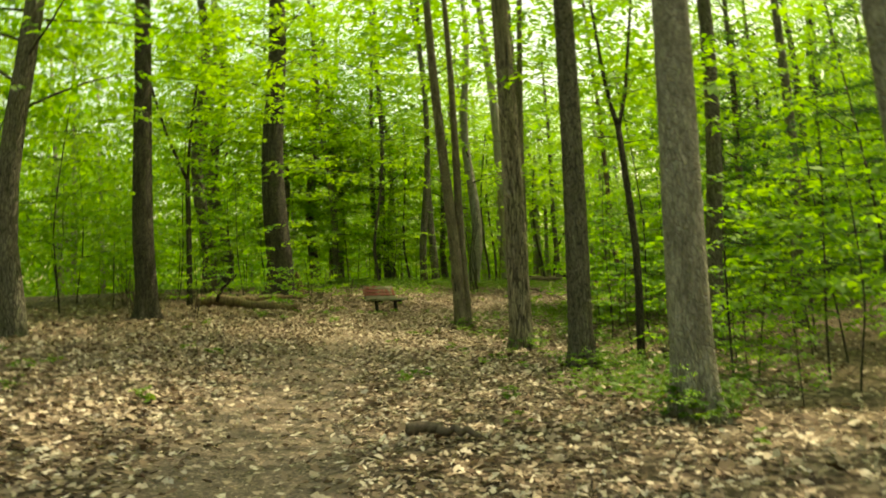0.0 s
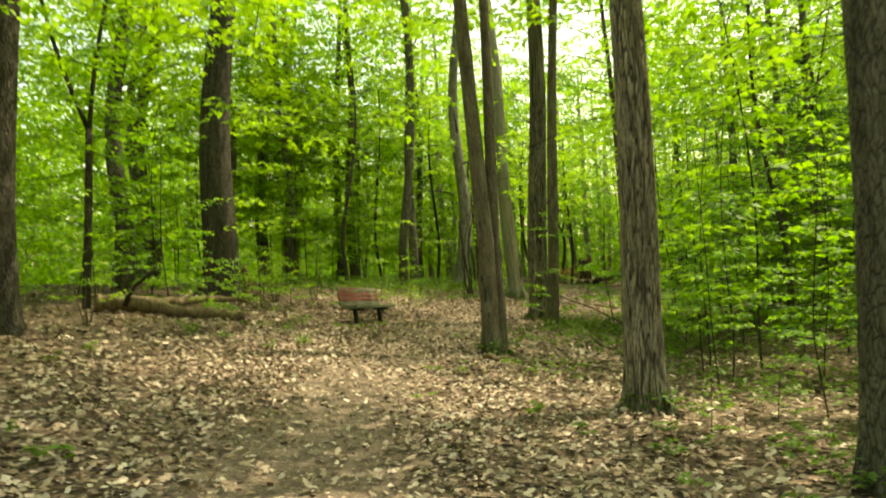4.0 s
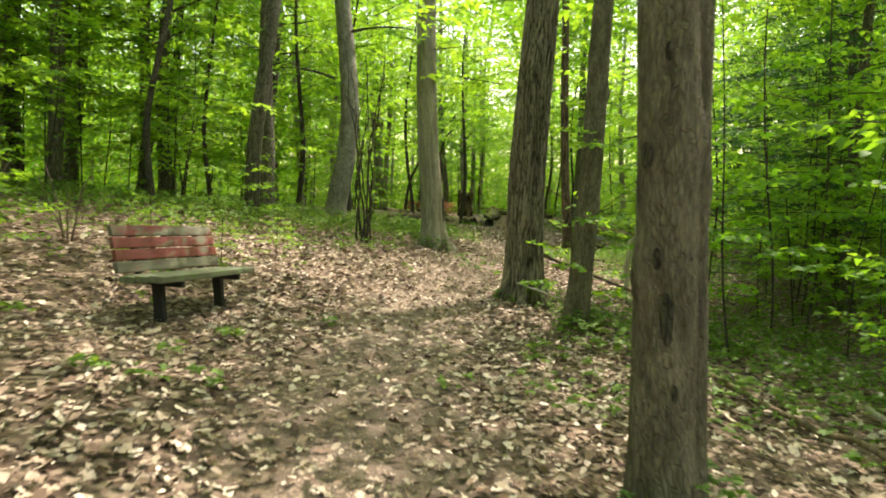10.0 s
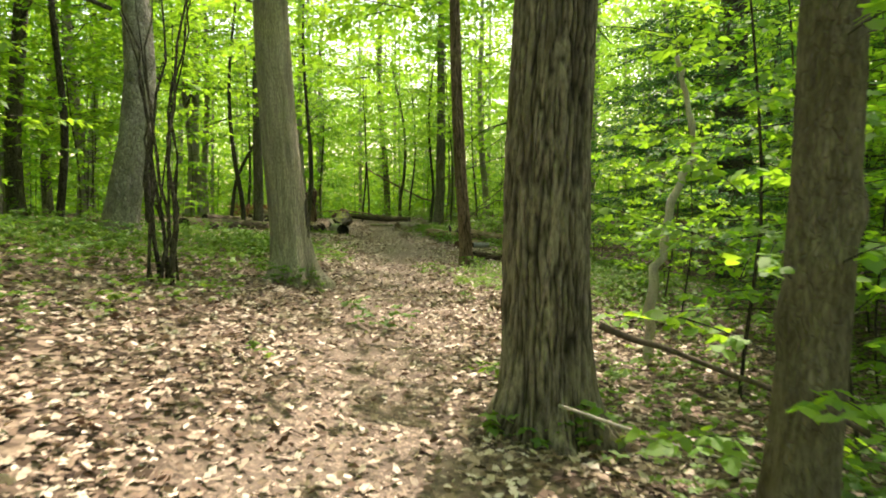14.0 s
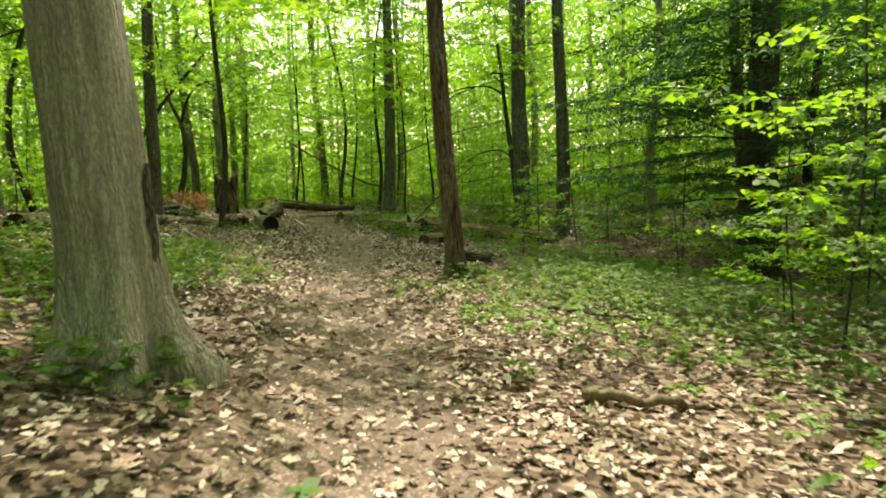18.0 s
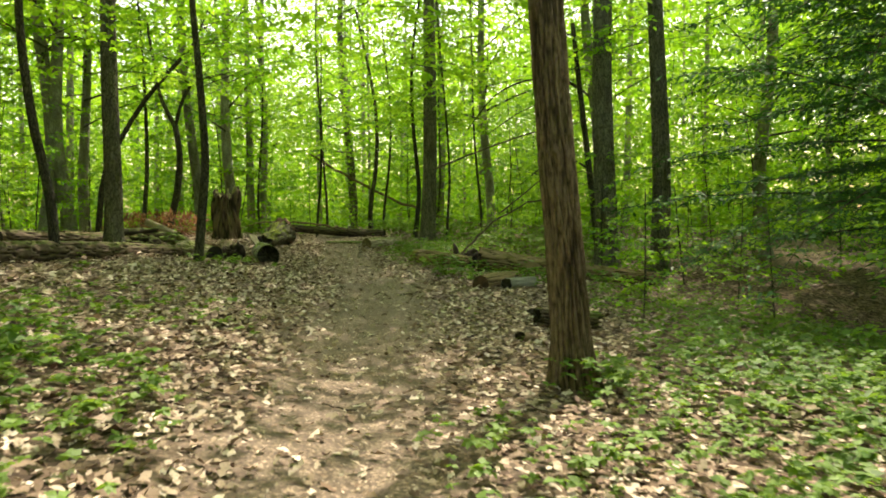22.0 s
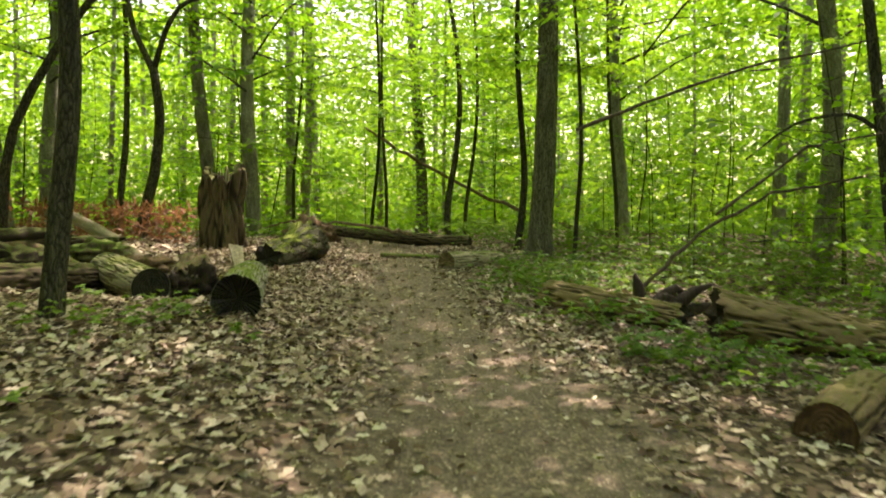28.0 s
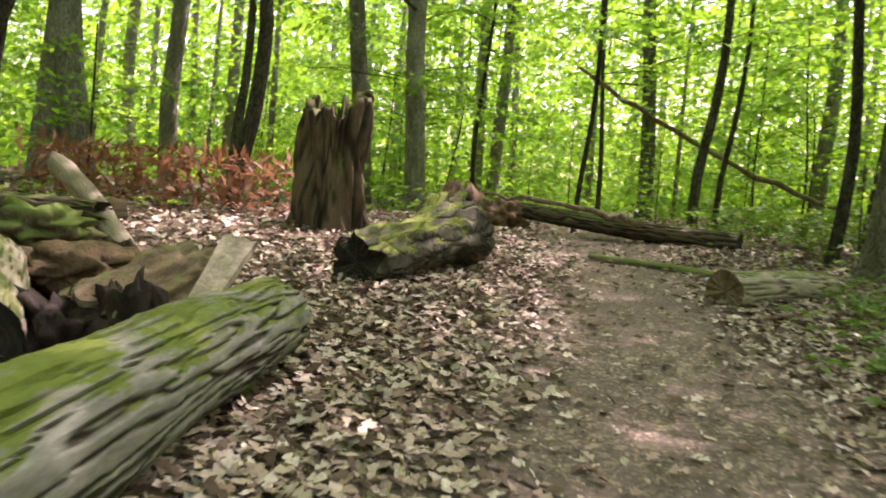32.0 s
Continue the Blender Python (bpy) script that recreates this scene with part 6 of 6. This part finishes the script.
stick("dead_branch", ((6.2, 32.75, 0.02), (6.55, 32.5, 0.03), (7.0, 32.3, 0.03)), 0.05, "log_tan", "short dark branch on dead leaves", category="branch")
stick("dead_branch", ((9.9, 33.7, 0.06), (9.5, 33.0, 0.03), (9.9, 32.2, 0.02)), 0.02, "twig_pale", "thin pale branch among seedlings", category="branch")
stick("dead_branch", ((11.5, 33.9, 1.9), (12.9, 33.6, 0.8), (14.0, 33.4, 0.05)), 0.025, "twig", "thin bare branch slanting down below a hemlock", True, "branch")
stick("dead_branch", ((8.6, 35.4, 0.1), (9.3, 34.8, 0.04), (9.8, 34.2, 0.02)), 0.03, "twig", "dead branch lying among seedlings", category="branch")
stick("leaning_pole", ((28.60, 60.30, 0.05), (27.06, 60.59, 0.05), (25.12, 60.98, 0.29), (22.25, 61.55, 1.21), (19.51, 62.10, 2.60), (18.20, 62.35, 3.45)), 0.095, "log_tan", "thin dead trunk leaning among saplings", True, "trunk")
stick("bare_branch", ((16.3, 49.2, 0.1), (17.0, 48.7, 1.0), (17.9, 48.3, 1.6), (19.4, 48.0, 1.9)), 0.03, "twig", "bent bare branch arching over the logs", True, "branch")
stick("bare_branch", ((17.2, 48.6, 1.25), (18.0, 47.9, 2.2), (19.2, 47.6, 2.5), (20.2, 48.0, 2.4)), 0.022, "twig", "bare crooked branch of a young tree", True, "branch")
stick("bare_branch", ((16.4, 50.4, 2.4), (18.0, 49.3, 3.2), (20.1, 48.2, 3.9)), 0.028, "twig", "long bare branch of a young tree over the logs", True, "branch")
for k in range(26):
    yy = float(rng.uniform(1, 50))
    off = float(rng.normal(0, 2.2))
    xx, a = off + float(np.interp(yy, TRAIL_Y, TRAIL_X)), float(rng.uniform(0, 3.14))
    ln = float(rng.uniform(0.15, 0.4))
    stick("fallen_twig", ((xx, yy, 0.01), (xx + ln * math.cos(a), yy + ln * math.sin(a), 0.015)), float(rng.uniform(0.006, 0.013)), "twig", "small dark fallen twig on dead leaves", category="twig", sides=5)

stick("dead_branch", ((4.8, 35.8, 0.02), (5.01, 35.36, 0.03), (5.22, 34.93, 0.02)), 0.022, "twig", "thin dark branch lying on dead leaves by the trail", category="branch")
stick("dead_branch", ((4.3, 35.4, 0.02), (4.61, 35.63, 0.03), (4.95, 35.7, 0.02)), 0.015, "twig_pale", "thin pale branch lying on dead leaves by the trail", category="branch")
stick("dead_branch", ((1.32, 19.74, 0.02), (1.69, 19.47, 0.04), (1.95, 19.33, 0.03), (2.4, 19.1, 0.02)), 0.035, "log_tan", "mossy brown branch lying on the low side of the trail", category="branch")
stick("dead_branch", ((9.66, 48.61, 0.02), (10.1, 48.84, 0.02), (10.71, 48.82, 0.02)), 0.018, "twig", "thin dark branch lying before the log pile", category="branch")
stick("dead_branch", ((10.46, 49.31, 0.01), (10.72, 49.19, 0.03), (10.82, 49.1, 0.01)), 0.022, "twig", "bent dark stick on dead leaves", category="branch")
stick("dead_branch", ((12.86, 50.64, 0.0), (13.04, 50.46, 0.0), (13.25, 50.22, 0.0)), 0.013, "twig", "thin dark stick on the bare trail", category="branch")
stick("dead_branch", ((11.79, 44.58, 0.0), (12.21, 44.66, 0.02)), 0.013, "twig", "short dark stick on the trail", category="branch")
stick("dead_branch", ((10.96, 37.54, 0.05), (10.8, 37.0, 0.10), (10.7, 36.66, 0.03)), 0.022, "twig", "dead branch among green seedlings", category="branch")

log("upturned_root", (4.75, 12.75), (4.3, 13.75), 0.09, 0.16, "log_dark", "dark broken root lying on dead leaves under the trees", ("black", "black"), 0.03, (0.0, 0.06), 36, ragged=0.2, seed=44.0, furrow=0.02, category="root")

# a clump of thin stems
clump = thing("stem_clump", pose(1.6, 33.15, gz(1.6, 33.15)), "clump of slender grey stems rising from one foot", "shrub")
for k in range(9):
    a, d, h = k * 0.7, 0.05 + 0.04 * (k % 3), 3.4 + 0.5 * (k % 3)
    t = np.linspace(0, 1, 12)
    out = d + (0.10 + 0.06 * (k % 4)) * h * t ** 1.4 * 0.6
    wob = rng.normal(0, 0.035, (2, 12)) * np.minimum(t * 4, 1)
    pth = np.stack([math.cos(a) * out + 0.06 * np.sin(t * 7 + k) + wob[0], math.sin(a) * out + wob[1], h * t - 0.05], -1)
    child("stem", mesh_of("stem", *tube(pth, np.linspace(0.03, 0.009, 12) * (0.6 + 0.15 * (k % 4)), 7), MAT["dark"], True), clump)


def bracken(x, y, r, count):
    """A bank of dead reddish fern."""
    a, d = rng.uniform(0, 6.28, count), r * np.sqrt(rng.uniform(0, 1, count))
    px, py = x + np.cos(a) * d * 1.5, y + np.sin(a) * d * 0.7
    at = np.stack([px, py, ground_z(px, py) + rng.uniform(0.02, 0.68, count)], -1)
    v = leaf_corners(at, rng.uniform(0, 6.28, count), rng.normal(0.5, 0.5, count), rng.normal(0, 0.6, count), rng.uniform(0.12, 0.26, count), LEAF * (0.5, 1, 1))
    m = foliage("dead_fern", (0.15, 0.06, 0.03), (0.44, 0.22, 0.11), (0.22, 0.09, 0.04), (0.5, 0.26, 0.12), 0.35)
    tagged(new("dead_bracken", quads_mesh("dead_bracken", v, 4, m)), "bank of withered red-brown bracken behind the logs", "bracken", kind="stuff")


bracken(10.8, 57.3, 1.1, 1000)
